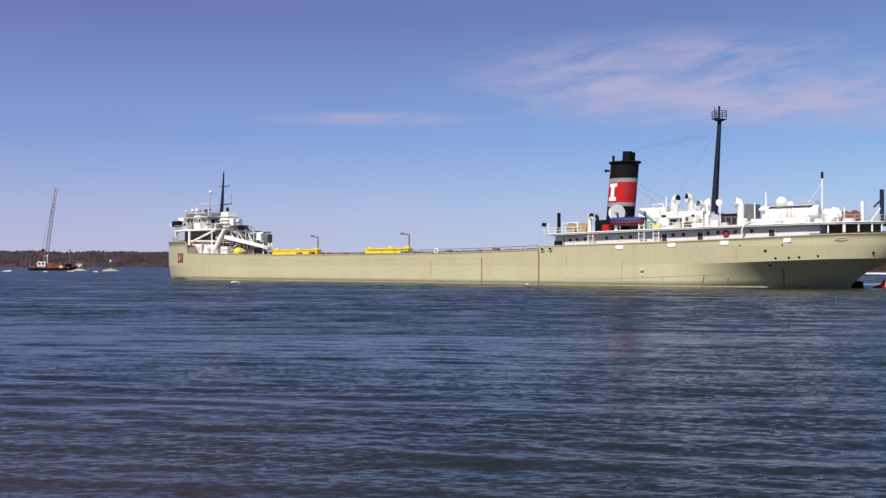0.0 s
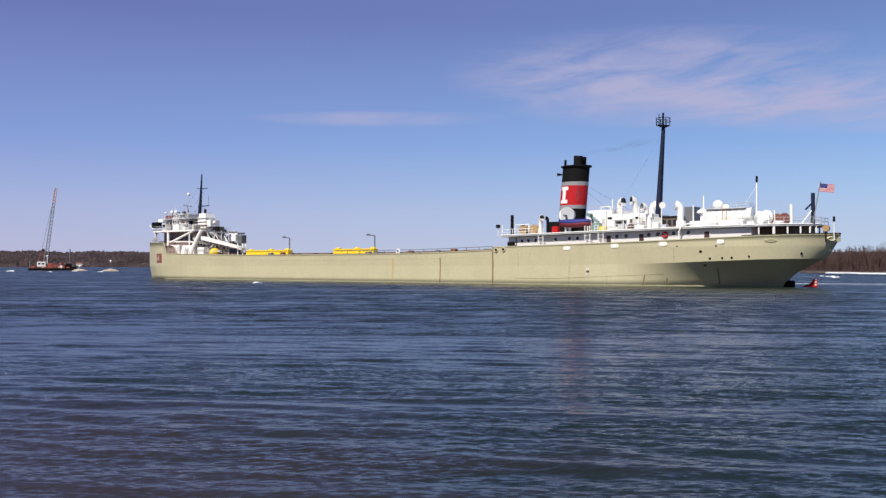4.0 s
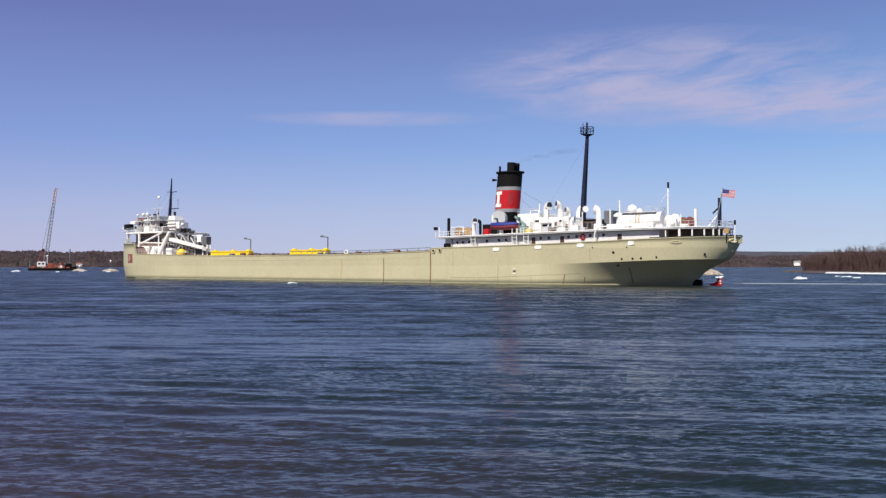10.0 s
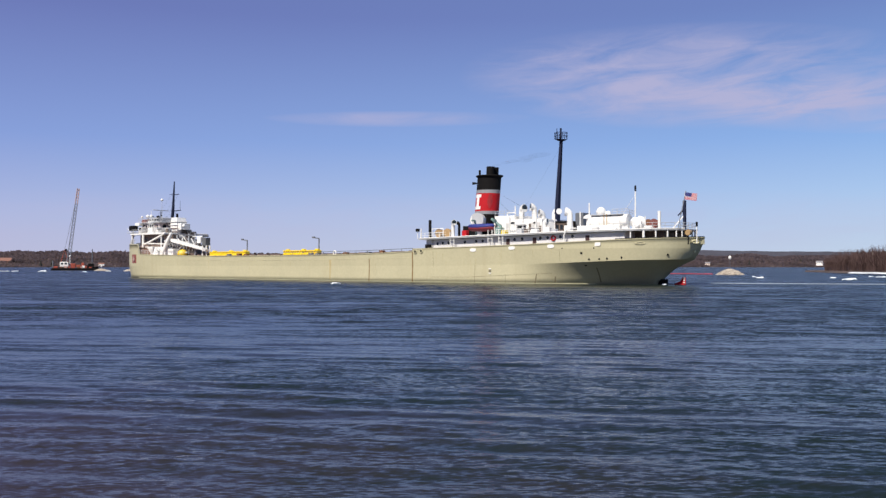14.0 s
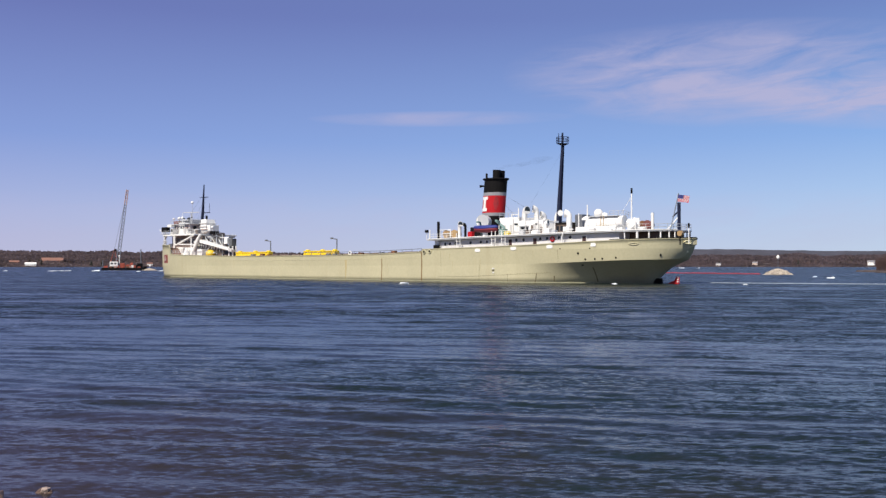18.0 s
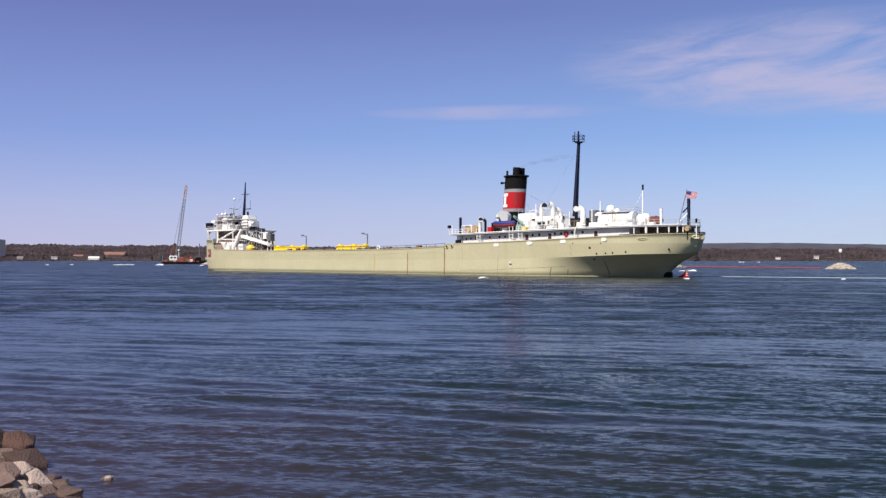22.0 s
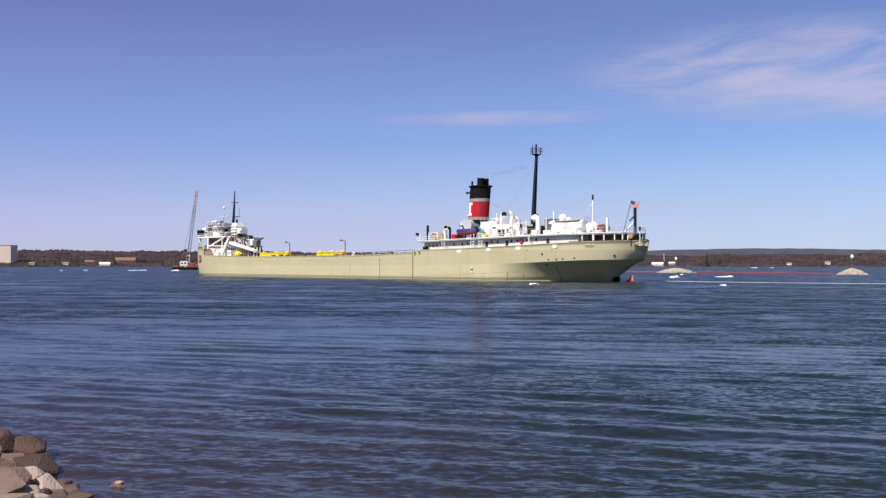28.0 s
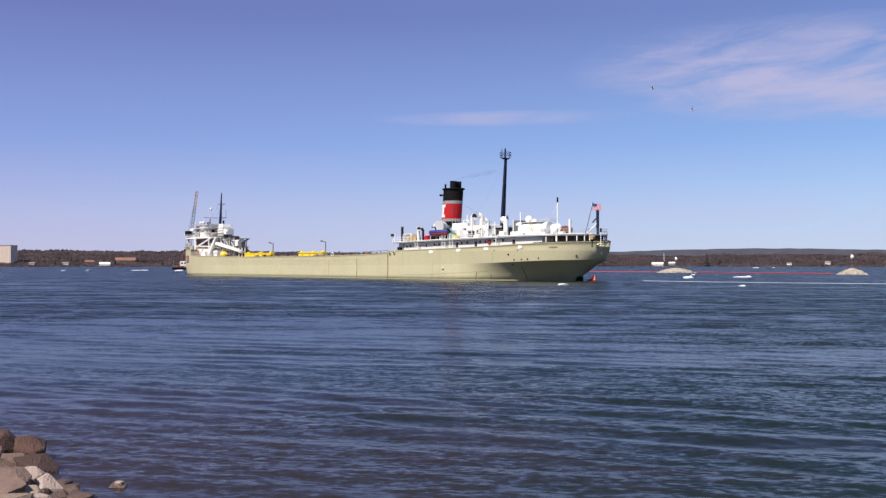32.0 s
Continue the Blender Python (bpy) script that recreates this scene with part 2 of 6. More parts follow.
def water_material():
    """Dark lake water: ripples at many scales, smooth slicks, brown shallows off the stony bank."""
    m, nt, b = material("lake_water")
    N, L = nt.nodes, nt.links
    tc = N.new("ShaderNodeTexCoord")
    place = N.new("ShaderNodeNewGeometry")

    def mth(op, a, c=None, clamp=False):
        n = N.new("ShaderNodeMath")
        n.operation, n.use_clamp = op, clamp
        for i, v in enumerate((a, c)):
            if v is None:
                continue
            if isinstance(v, (int, float)):
                n.inputs[i].default_value = v
            else:
                L.new(v, n.inputs[i])
        return n.outputs[0]

    def vec(op, a, c):
        n = N.new("ShaderNodeVectorMath")
        n.operation = op
        L.new(a, n.inputs[0])
        if isinstance(c, tuple):
            n.inputs[1].default_value = c
        else:
            L.new(c, n.inputs[1 if op != "SCALE" else 3])
        return n.outputs[0]

    def field(sx, sy, detail, turn, rough, dist=0.0):
        """Uneven water: sx and sy are sizes along and across the crests, in metres."""
        mp = N.new("ShaderNodeMapping")
        mp.inputs["Scale"].default_value = (1 / sx, 1 / sy, 1)
        mp.inputs["Rotation"].default_value = (0, 0, radians(turn))
        L.new(tc.outputs["Object"], mp.inputs["Vector"])
        n = N.new("ShaderNodeTexNoise")
        n.noise_dimensions = "2D"
        n.inputs["Scale"].default_value, n.inputs["Detail"].default_value = 1.0, detail
        n.inputs["Roughness"].default_value, n.inputs["Distortion"].default_value = rough, dist
        L.new(mp.outputs[0], n.inputs["Vector"])
        return n

    def slopes(n, ax, ay):
        return vec("MULTIPLY", vec("SUBTRACT", n.outputs["Color"], (0.5, 0.5, 0.5)), (ax, ay, 0.0))

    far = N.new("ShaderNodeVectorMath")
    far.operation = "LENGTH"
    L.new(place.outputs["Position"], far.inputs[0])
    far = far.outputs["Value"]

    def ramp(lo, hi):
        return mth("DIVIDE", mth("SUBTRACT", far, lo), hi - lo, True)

    # slicks and gusts; a belt of smoother water lies some way off the bank
    big = field(26.0, 4.5, 5, 4, 0.6, 0.5).outputs[0]
    off = mth("DIVIDE", mth("SUBTRACT", far, BELT[0]), BELT[1])
    xyz = N.new("ShaderNodeSeparateXYZ")
    L.new(place.outputs["Position"], xyz.inputs[0])
    belt = mth("MULTIPLY", mth("SUBTRACT", 1.0, mth("MULTIPLY", off, off), True), mth("SUBTRACT", 0.6, mth("DIVIDE", xyz.outputs[0], 50.0), True))
    slick = mth("DIVIDE", mth("SUBTRACT", mth("ADD", mth("SUBTRACT", 1.0, big), mth("MULTIPLY", belt, 0.16)), 0.535), 0.085, True)
    squall = mth("DIVIDE", mth("SUBTRACT", field(16.0, 2.6, 4, 2, 0.6, 0.4).outputs[0], 0.545), 0.07, True)
    gust = mth("ADD", mth("SUBTRACT", 1.0, mth("MULTIPLY", slick, SLICK)), mth("MULTIPLY", squall, 0.45))
    groups = slopes(field(2.8, 1.9, 4, 3, 0.72, 0.3), 0.10, GROUPS)
    chop = slopes(field(0.60, 0.22, 3, -5, 0.62, 0.4), 0.22, CHOP)
    fine = slopes(field(0.20, 0.075, 2, 8, 0.6, 0.3), 0.40, 0.75)
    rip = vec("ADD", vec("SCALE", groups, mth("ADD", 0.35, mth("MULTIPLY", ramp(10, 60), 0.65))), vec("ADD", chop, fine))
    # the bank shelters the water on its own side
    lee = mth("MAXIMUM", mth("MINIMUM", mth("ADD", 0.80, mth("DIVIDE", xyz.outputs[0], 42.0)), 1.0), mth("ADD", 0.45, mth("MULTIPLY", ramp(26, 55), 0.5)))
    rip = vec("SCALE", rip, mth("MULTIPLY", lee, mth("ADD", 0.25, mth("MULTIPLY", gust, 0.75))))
    # Less tilt on the bank's side also brightens the water there.
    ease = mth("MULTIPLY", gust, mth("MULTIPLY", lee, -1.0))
    # at a low angle the faces turned towards the bank are the ones that show
    # Normals tilt more with distance, so far water mirrors higher, darker sky.
    lean = N.new("ShaderNodeCombineXYZ")
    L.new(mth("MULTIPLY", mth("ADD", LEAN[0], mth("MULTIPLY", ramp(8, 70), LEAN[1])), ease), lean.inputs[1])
    total = vec("ADD", vec("ADD", place.outputs["Normal"], lean.outputs[0]), rip)
    split = N.new("ShaderNodeSeparateXYZ")
    L.new(total, split.inputs[0])
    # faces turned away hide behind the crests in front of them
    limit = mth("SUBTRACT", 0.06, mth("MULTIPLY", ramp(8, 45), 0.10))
    joined = N.new("ShaderNodeCombineXYZ")
    L.new(split.outputs[0], joined.inputs[0])
    L.new(mth("MINIMUM", split.outputs[1], limit), joined.inputs[1])
    L.new(split.outputs[2], joined.inputs[2])
    nn = N.new("ShaderNodeVectorMath")
    nn.operation = "NORMALIZE"
    L.new(joined.outputs[0], nn.inputs[0])
    L.new(nn.outputs[0], b.inputs["Normal"])
    mx = N.new("ShaderNodeMix")
    mx.data_type = "RGBA"
    L.new(mth("MULTIPLY", mth("SUBTRACT", big, 0.35, True), 3.0, True), mx.inputs["Factor"])
    mx.inputs["A"].default_value, mx.inputs["B"].default_value = (0.008, 0.012, 0.012, 1), (0.008, 0.016, 0.015, 1)
    # brown shallows
    vd = N.new("ShaderNodeVectorMath")
    vd.operation = "DISTANCE"
    L.new(place.outputs["Position"], vd.inputs[0])
    vd.inputs[1].default_value = (-10, 8, 0)
    patch = field(3.0, 1.6, 4, 0, 0.6).outputs[0]
    near = mth("SUBTRACT", 1.0, mth("DIVIDE", vd.outputs["Value"], mth("ADD", 8.0, mth("MULTIPLY", patch, 14.0))), True)
    my = N.new("ShaderNodeMix")
    my.data_type = "RGBA"
    L.new(mth("MULTIPLY", near, 1.15, True), my.inputs["Factor"])
    L.new(mx.outputs["Result"], my.inputs["A"])
    my.inputs["B"].default_value = SHALLOWS
    L.new(my.outputs["Result"], b.inputs["Base Color"])
    b.inputs["Roughness"].default_value, b.inputs["IOR"].default_value = 0.20, 1.333
    b.inputs["Specular Tint"].default_value = (1.0, 0.97, 0.75, 1)
    return m


BELT, SLICK, LEAN = (34.0, 19.0), 0.82, (0.045, 0.145)
GROUPS, CHOP = 0.80, 0.62
SHALLOWS = (0.032, 0.021, 0.021, 1)
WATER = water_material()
HULL = surface("hull_paint", (0.460, 0.426, 0.278), 0.5, 0, 0.09, 5.0, 0.01, (0.33, 0.25, 0.13), 0.24, 2.0)
DECK = surface("deck_paint", (0.20, 0.12, 0.09), 0.7, 0, 0.2, 2.0, 0.02)
PANEL = surface("off_white_paint", (0.52, 0.51, 0.50), 0.5, 0, 0.08, 2.0, 0.01)
WHITE = surface("white_paint", (0.80, 0.79, 0.76), 0.45, 0, 0.05, 2.0, 0.01, (0.45, 0.30, 0.18), 0.18, 2.0)
GREYW = surface("grey_paint", (0.45, 0.46, 0.48), 0.45, 0, 0.08, 2.0, 0.01)
BLACK = surface("black_paint", (0.006, 0.0055, 0.006), 0.8, 0, 0.25, 1.5, 0.01)
NAVY = surface("dark_blue_paint", (0.014, 0.018, 0.042), 0.6, 0, 0.2, 1.5, 0.01)
RED = surface("red_paint", (0.42, 0.014, 0.02), 0.6, 0, 0.08, 1.5, 0.01)
YELLOW = surface("yellow_paint", (0.78, 0.56, 0.02), 0.45, 0, 0.08, 1.5, 0.01, (0.35, 0.2, 0.05), 0.2)
RUST = surface("rust", (0.16, 0.07, 0.035), 0.8, 0, 0.35, 1.0, 0.02)
STEEL = surface("grey_steel", (0.16, 0.17, 0.19), 0.5, 0.3, 0.2, 1.0, 0.01)
BROWN = surface("brown_paint", (0.12, 0.085, 0.065), 0.7, 0, 0.25, 1.0, 0.02)
HULL_SEAM = surface("hull_seam", (0.20, 0.17, 0.10), 0.7, 0, 0.25, 1.0, 0.01)
STRAP = surface("rusty_strap", (0.20, 0.125, 0.05), 0.8, 0, 0.3, 0.7, 0.01)
GLASS = surface("dark_glass", (0.015, 0.02, 0.025), 0.08, 0, 0.1, 1.0, 0)
BUFF = surface("buff_paint", (0.38, 0.25, 0.12), 0.5, 0, 0.15, 1.0, 0.01)
BLUE = surface("blue_cover", (0.018, 0.03, 0.19), 0.6, 0, 0.15, 1.0, 0.03)
DULL_RED = surface("faded_red_paint", (0.23, 0.065, 0.055), 0.7, 0, 0.3, 1.0, 0.02)
GREEN = surface("dull_green_paint", (0.16, 0.26, 0.24), 0.6, 0, 0.15, 1.0, 0.02)
ICE = surface("ice", (0.82, 0.86, 0.90), 0.55, 0, 0.08, 0.6, 0.05)
STONE = surface("riprap_stone", (0.27, 0.20, 0.155), 0.85, 0, 0.3, 0.5, 0.04, (0.12, 0.10, 0.08), 0.6, 0.2, 0.3)
for dull in (BLACK, NAVY, RED):
    dull.node_tree.nodes["Principled BSDF"].inputs["Specular IOR Level"].default_value = 0.15
PALE_STONE = surface("pale_stone", (0.40, 0.345, 0.285), 0.85, 0, 0.25, 0.8, 0.04, per_piece=0.25)


# ---------- the ship: x from the stern to the bow, y to port, z from the waterline ----------
HB = 10.2
SHIP_PATH = (58.7253, -53.6844, -0.624, 1.7183), (115.147, 44.3093, 13.2358, -9.7618), (2.4695, -0.0219, 0.0042, 0)


def ship_pose(t):
    s = t / 32
    x, y, a = (sum(c * s ** i for i, c in enumerate(p)) for p in SHIP_PATH)
    return pose(x, y, 0, 0, 0, math.degrees(a))


def lerp_table(x, table):
    for (a, p), (b, q) in zip(table, table[1:]):
        if x <= b:
            return p + (q - p) * max(0, (x - a)) / (b - a)
    return table[-1][1]


def top_line(u):
    return lerp_table(u, ((-1, 7.15), (6.5, 6.9), (18, 6.5), (25, 6.3), (35, 6.1), (48.2, 5.9), (48.6, 5.42), (59, 5.15), (73, 5.0), (95, 5.0), (109, 5.05), (130, 5.5), (137, 5.7), (138.3, 8.05), (148, 8.25), (158.2, 8.6)))


def top_half(u):
    if u < 23:
        return lerp_table(u, ((-1.15, 0), (-1.1, 0.2), (-0.95, 0.48), (-0.7, 0.85), (-0.4, 1.3), (0, 1.85), (1, 3.15), (2, 4.35), (3, 5.4), (4, 6.3), (5, 7.0), (6, 7.6), (7, 8.1), (9, 8.85), (11, 9.3), (13, 9.65), (18, 10.08), (23, 10.2)))
    if u > 130:
        return lerp_table(u, ((130, 10.2), (132, 10.12), (134, 9.98), (136, 9.75), (138, 9.45), (140, 9.05), (142, 8.5), (144, 7.75), (146, 6.75), (148, 5.65), (150, 4.5), (152, 3.35), (154, 2.2), (156, 1.05), (157.3, 0.3), (157.75, 0)))
    return HB


def water_half(u):
    if u < 44:
        k = max(0, min(1, (u - 5.6) / 23.5))
        return HB * math.sin(k * math.pi / 2) ** 0.92
    if u > 128:
        return top_half(u + 1.0) * 0.985
    return HB


def bottom_line(u):
    return lerp_table(u, ((-1.1, 7.0), (-0.83, 6.3), (-0.4, 5.7), (-0.1, 5.2), (0.45, 4.4), (1.2, 3.75), (2.7, 3.0), (5.0, 1.65), (6.3, 0.2), (7, -1.2), (150, -1.2), (155.0, -1.1), (156.4, 0.2), (157.7, 8.4)))


def crease(u):
    return lerp_table(u, ((0, 3.85), (7, 3.72), (18, 3.3), (25, 3.13), (40, 2.85)))


def stern_end(z):
    """How far aft the plan of the hull reaches at height z."""
    return lerp_table(z, ((0.2, 6.3), (1.65, 5.0), (3.0, 2.7), (3.75, 1.2), (4.4, 0.45), (5.2, -0.1), (5.7, -0.4), (6.3, -0.83), (7.2, -1.12)))


def half_at(u, z):
    """Half breadth at height z: the stern draws in as the plating runs down to the counter."""
    def fill(zz):
        return max(0, 1 - (max(0, 13 - u) / (13 - stern_end(zz))) ** 7) ** 0.33
    if u < 13 and z < 7.15:
        return top_half(u) * min(1, fill(z) / max(fill(7.15), 0.02))
    return top_half(u)


def flare(u):
    """The plates under the sheer strake lean out more towards the stern."""
    return lerp_table(u, ((-1, 0.972), (14, 0.965), (34, 0.99)))


def make_hull(ship):
    us = [-1.12, -1.1, -0.95, -0.7, -0.4, 0, 0.5, 1, 1.5, 2, 2.5, 3, 3.5, 4, 5, 6, 7, 8, 9, 10, 11, 12, 13, 14, 15, 16, 17, 18, 19, 20, 21, 22, 23, 24, 25, 26, 27, 28, 29.5, 32, 36, 40, 44, 48.2, 48.6, 54, 60, 68, 76, 85, 95, 105, 115, 122, 126, 130, 133, 135, 137, 138.3, 140, 142, 144, 146, 148, 150, 152, 153.2, 154, 155, 156, 156.6, 157.1, 157.4, 157.68]
    loops = []
    for u in us:
        bt, bw, wt, wb = top_half(u), water_half(u), top_line(u), bottom_line(u)
        wc = min(wt - 0.15, max(wb + 0.05, crease(u)))
        l = [(u, 0, wb)]
        ks = (0.08, 0.2, 0.35, 0.5, 0.65, 0.8, 0.92, 1.0)
        yc = half_at(u, wc) * flare(u)
        for k in ks:
            z = wb + (wc - wb) * k
            if wb >= 0:
                y = yc * k ** 0.8
            else:
                y = bw + (yc - bw) * max(0.0, min(1.0, z / wc)) ** (1.15 if u < 60 else 1.0)
                if z < 0:
                    y = bw * (0.55 + 0.45 * (z - wb) / (0 - wb))
            l.append((u, max(0, y), z))
        zs = max(wc + 0.1, min(wt - 0.35, 5.5))      # foot of the sheer strake
        l += [(u, half_at(u, wc) * flare(u), wc), (u, half_at(u, (wc + zs) / 2) * (flare(u) + 0.997) / 2, (wc + zs) / 2), (u, half_at(u, zs) * 0.997, zs)]
        l += [(u, half_at(u, zs) * 0.997, zs), (u, half_at(u, (zs + wt) / 2) * 0.9985, (zs + wt) / 2)]
        l.append((u, bt, wt - 0.14))
        l += [(u, bt + 0.06, wt - 0.12), (u, bt + 0.06, wt)]
        deep = 1.05 if (u < 48.4 or u > 137.5) else 0.06
        bi = max(0, bt - 0.22)
        l += [(u, bi, wt), (u, bi, wt - deep), (u, 0, wt - deep + 0.02)]
        loops.append(l)
    g = Geo()
    n = len(loops[0])
    for sgn in (1, -1):
        b = len(g.v)
        for l in loops:
            g.v += [(p[0], p[1] * sgn, p[2]) for p in l]
        for i in range(len(loops) - 1):
            for j in range(n - 1):
                if j in (8, 11):
                    continue        # the knuckles: both plates end here on one line
                q = (b + i * n + j, b + i * n + j + 1, b + i * n + n + j + 1, b + i * n + n + j)
                g.face(q if sgn < 0 else q[::-1], j < 14, 1 if j >= n - 2 else 0)
    return part("hull", g, [HULL, DECK], ship, "pale cream steel hull with thin rust streaks")


ship = thing("cargo_ship", "long cream lake freighter with white deckhouses, under way on water", "ship")
hull = make_hull(ship)


def bx(name, x0, x1, y0, y1, z0, z1, mat, parent, label="", r=0.06):
    return part(name, Geo().rbox(x0, x1, y0, y1, z0, z1, r), mat, parent, label)


def rod(name, path, r, mat, parent, label="", seg=8):
    return part(name, Geo().tube(path, r, seg), mat, parent, label)


def slab(u0, u1, half, zf, thick, step):
    """A deck that follows the sheer and the plan of the hull."""
    n = max(2, int((u1 - u0) / step))
    loops = []
    for i in range(n + 1):
        u = u0 + (u1 - u0) * (i / n) ** 1.6
        h, z = half(u), zf(u)
        loops.append([(u, -h, z - thick), (u, h, z - thick), (u, h, z), (u, -h, z)])
    return Geo().loft(loops, True, True)


POST = {}


def railing(path, parent, mat, height=1.0, gap=1.6, rails=(1.0, 0.55), r=0.035, name="railing"):
    """Thin rails along a path, with upright posts as pieces of their own."""
    g = Geo()
    for k in rails:
        g.tube([(x, y, z + height * k) for x, y, z in path], r, 5)
    rail = part(name, g, mat, parent)
    key = (height, r, mat.name)
    if key not in POST:
        POST[key] = Geo().tube([(0, 0, 0), (0, 0, height)], r * 1.2, 5).mesh("railing_post", mat)
    for a, b in zip(path, path[1:]):
        a, b = Vector(a), Vector(b)
        n = max(1, round((b - a).length / gap))
        for i in range(n):
            ob = new("railing_post", POST[key])
            ob.parent, ob.location = rail, a.lerp(b, i / n)
    return rail


def cowl(name, x, y, z0, z1, r, parent, turn=0.0, mat=None):
    """A ventilator: a pipe with a bell mouth that looks out sideways, dark inside."""
    d = Vector((math.cos(turn), math.sin(turn), 0))
    base = Vector((x, y, z0))
    p = [base, base + Vector((0, 0, z1 - z0 - r * 1.6))]
    for k in range(1, 6):
        a = math.pi / 2 * k / 5
        p.append(Vector((x, y, z1 - r * 1.6)) + d * (r * 1.1 * (1 - math.cos(a))) + Vector((0, 0, r * 1.1 * math.sin(a))))
    rr = [r * 0.75, r * 0.75, r * 0.78, r * 0.85, r * 0.95, r * 1.05, r * 1.15]
    v = part(name, Geo().tube(p, rr, 14), mat or WHITE, parent, "white cowl ventilator")
    end = p[-1]
    part("mouth", Geo().tube([end + d * 0.01, end + d * 0.03], r * 0.98, 14), GLASS, v, "dark open mouth")
    return v


def disc(g, c, n, r, t=0.05, seg=14):
    c, n = Vector(c), Vector(n).normalized()
    return g.tube([c, c + n * t], r, seg, True, 0, False)


PALE = surface("pale_yellow_paint", (0.75, 0.68, 0.42), 0.5, 0, 0.08, 1.0, 0.01)


def side_y(u, z):
    wc = crease(u)
    return water_half(u) + (half_at(u, wc) * flare(u) - water_half(u)) * min(1, z / wc) ** 1.15


def hull_y(u, z):
    """Half breadth of the plating at height z."""
    wc = crease(u)
    if z < wc:
        return side_y(u, z)
    zs = max(wc + 0.1, min(top_line(u) - 0.35, 5.5))
    return half_at(u, z) * (flare(u) + (0.997 - flare(u)) * min(1, (z - wc) / (zs - wc)))


def strip(u, z0, z1, w0, w1, proud=0.012, lean=0.0):
    """A narrow upright strip lying on the hull plating."""
    loops = []
    for k in range(7):
        z = z0 + (z1 - z0) * k / 6
        w, q = w0 + (w1 - w0) * k / 6, u + lean * (1 - k / 6)
        y0, y1 = hull_y(q - w, z), hull_y(q + w, z)
        loops.append([(q - w, y0 - 0.1, z), (q + w, y1 - 0.1, z), (q + w, y1 + proud, z), (q - w, y0 + proud, z)])
    return Geo().loft(loops, True, True)


# --- hull fittings on the port side
for u, w in ((34.8, 5.5), (26.9, 5.72), (19.5, 5.9), (11.7, 6.12)):
    g = Geo()
    loops = []
    for dy in (0.0, 0.05):
        loops.append([(u + 0.62 * math.copysign(abs(math.cos(q)) ** 0.6, math.cos(q)), top_half(u) + dy, w + 0.28 * math.copysign(abs(math.sin(q)) ** 0.6, math.sin(q))) for q in [2 * math.pi * k / 16 for k in range(16)]])
    part("hatch_cover", g.loft(loops, True, True), WHITE, hull, "white oval hatch cover on the hull side")
for u, w in ((47.7, 5.35), (46.3, 5.42)):
    ring = part("fairlead", Geo().tube([(u + 0.32 * math.cos(q), HB + 0.06, w + 0.3 * math.sin(q)) for q in [2 * math.pi * k / 12 for k in range(13)]], 0.09, 6, False), HULL, hull, "round cream fairlead")
    part("hole", disc(Geo(), (u, HB - 0.02, w), (0, 1, 0), 0.25, 0.045), BLACK, ring)
ring = part("fairlead", Geo().tube([(68.6 + 0.4 * math.cos(q), 9.9, 5.35 + 0.36 * math.sin(q)) for q in [2 * math.pi * k / 14 for k in range(15)]], 0.1, 6, False), WHITE, hull, "white round fairlead at the deck edge")
for u, w, r in ((14.3, 4.8, 0.2), (13.1, 3.85, 0.16), (11.5, 3.9, 0.15), (10.3, 3.95, 0.16), (8.2, 4.1, 0.16), (14.0, 3.0, 0.2), (2.6, 4.5, 0.18), (17.5, 5.55, 0.11), (12.2, 5.55, 0.11)):
    part("scupper", disc(Geo(), (u, hull_y(u, w) - 0.06, w), (0.0 if u > 8 else -0.4, 1, -0.15), r, 0.09), BLACK, hull, "dark round scupper")
for u, z0, z1, wd, m in ((59.1, 0.05, 4.2, 0.09, STRAP), (48.4, 0.05, 5.3, 0.12, STRAP)):
    part("butt_strap", strip(u, z0, z1, wd, wd, 0.03), m, hull, "rusty upright strap")
for u, z0, z1 in ((43.6, 2.6, 5.4), (34.5, 0.1, 3.0), (28.2, 0.1, 1.5), (18.0, 3.5, 5.4)):
    part("weld_seam", strip(u, z0, z1, 0.025, 0.025), HULL_SEAM, hull, "thin rusty seam")
part("rust_streak", strip(69.6, 0.3, 4.0, 0.12, 0.3, 0.01), surface("pale_rust_run", (0.44, 0.36, 0.19), 0.6, 0, 0.2, 0.6, 0.01), hull, "pale rust run down the plating")
rnd_side = random.Random(31)
STREAK = surface("faint_rust_run", (0.43, 0.385, 0.235), 0.6, 0, 0.25, 0.6, 0.01)
for k in range(26):
    u = rnd_side.uniform(18, 136)
    z1 = top_line(u) - rnd_side.uniform(0.3, 2.6)
    long, wd = rnd_side.uniform(0.6, 2.6), rnd_side.uniform(0.03, 0.10)
    part("rust_streak", strip(u, max(0.3, z1 - long), z1, wd * 0.3, wd, 0.008), STREAK, hull, "faint rust run down the plating")
GRIME = surface("waterline_grime", (0.30, 0.29, 0.19), 0.7, 0, 0.35, 0.8, 0.01, (0.12, 0.11, 0.07), 0.5)
part("waterline_scum", Geo().loft([[(u, hull_y(u, 0.01) - 0.1, -0.3), (u, hull_y(u, 0.01) + 0.015, -0.3), (u, hull_y(u, 0.1) + 0.015, 0.16 + 0.08 * noise.noise(Vector((u * 0.4, 0, 0)))), (u, hull_y(u, 0.1) - 0.1, 0.2)] for u in range(14, 140, 2)], True, True), GRIME, hull, "grimy band along the waterline")
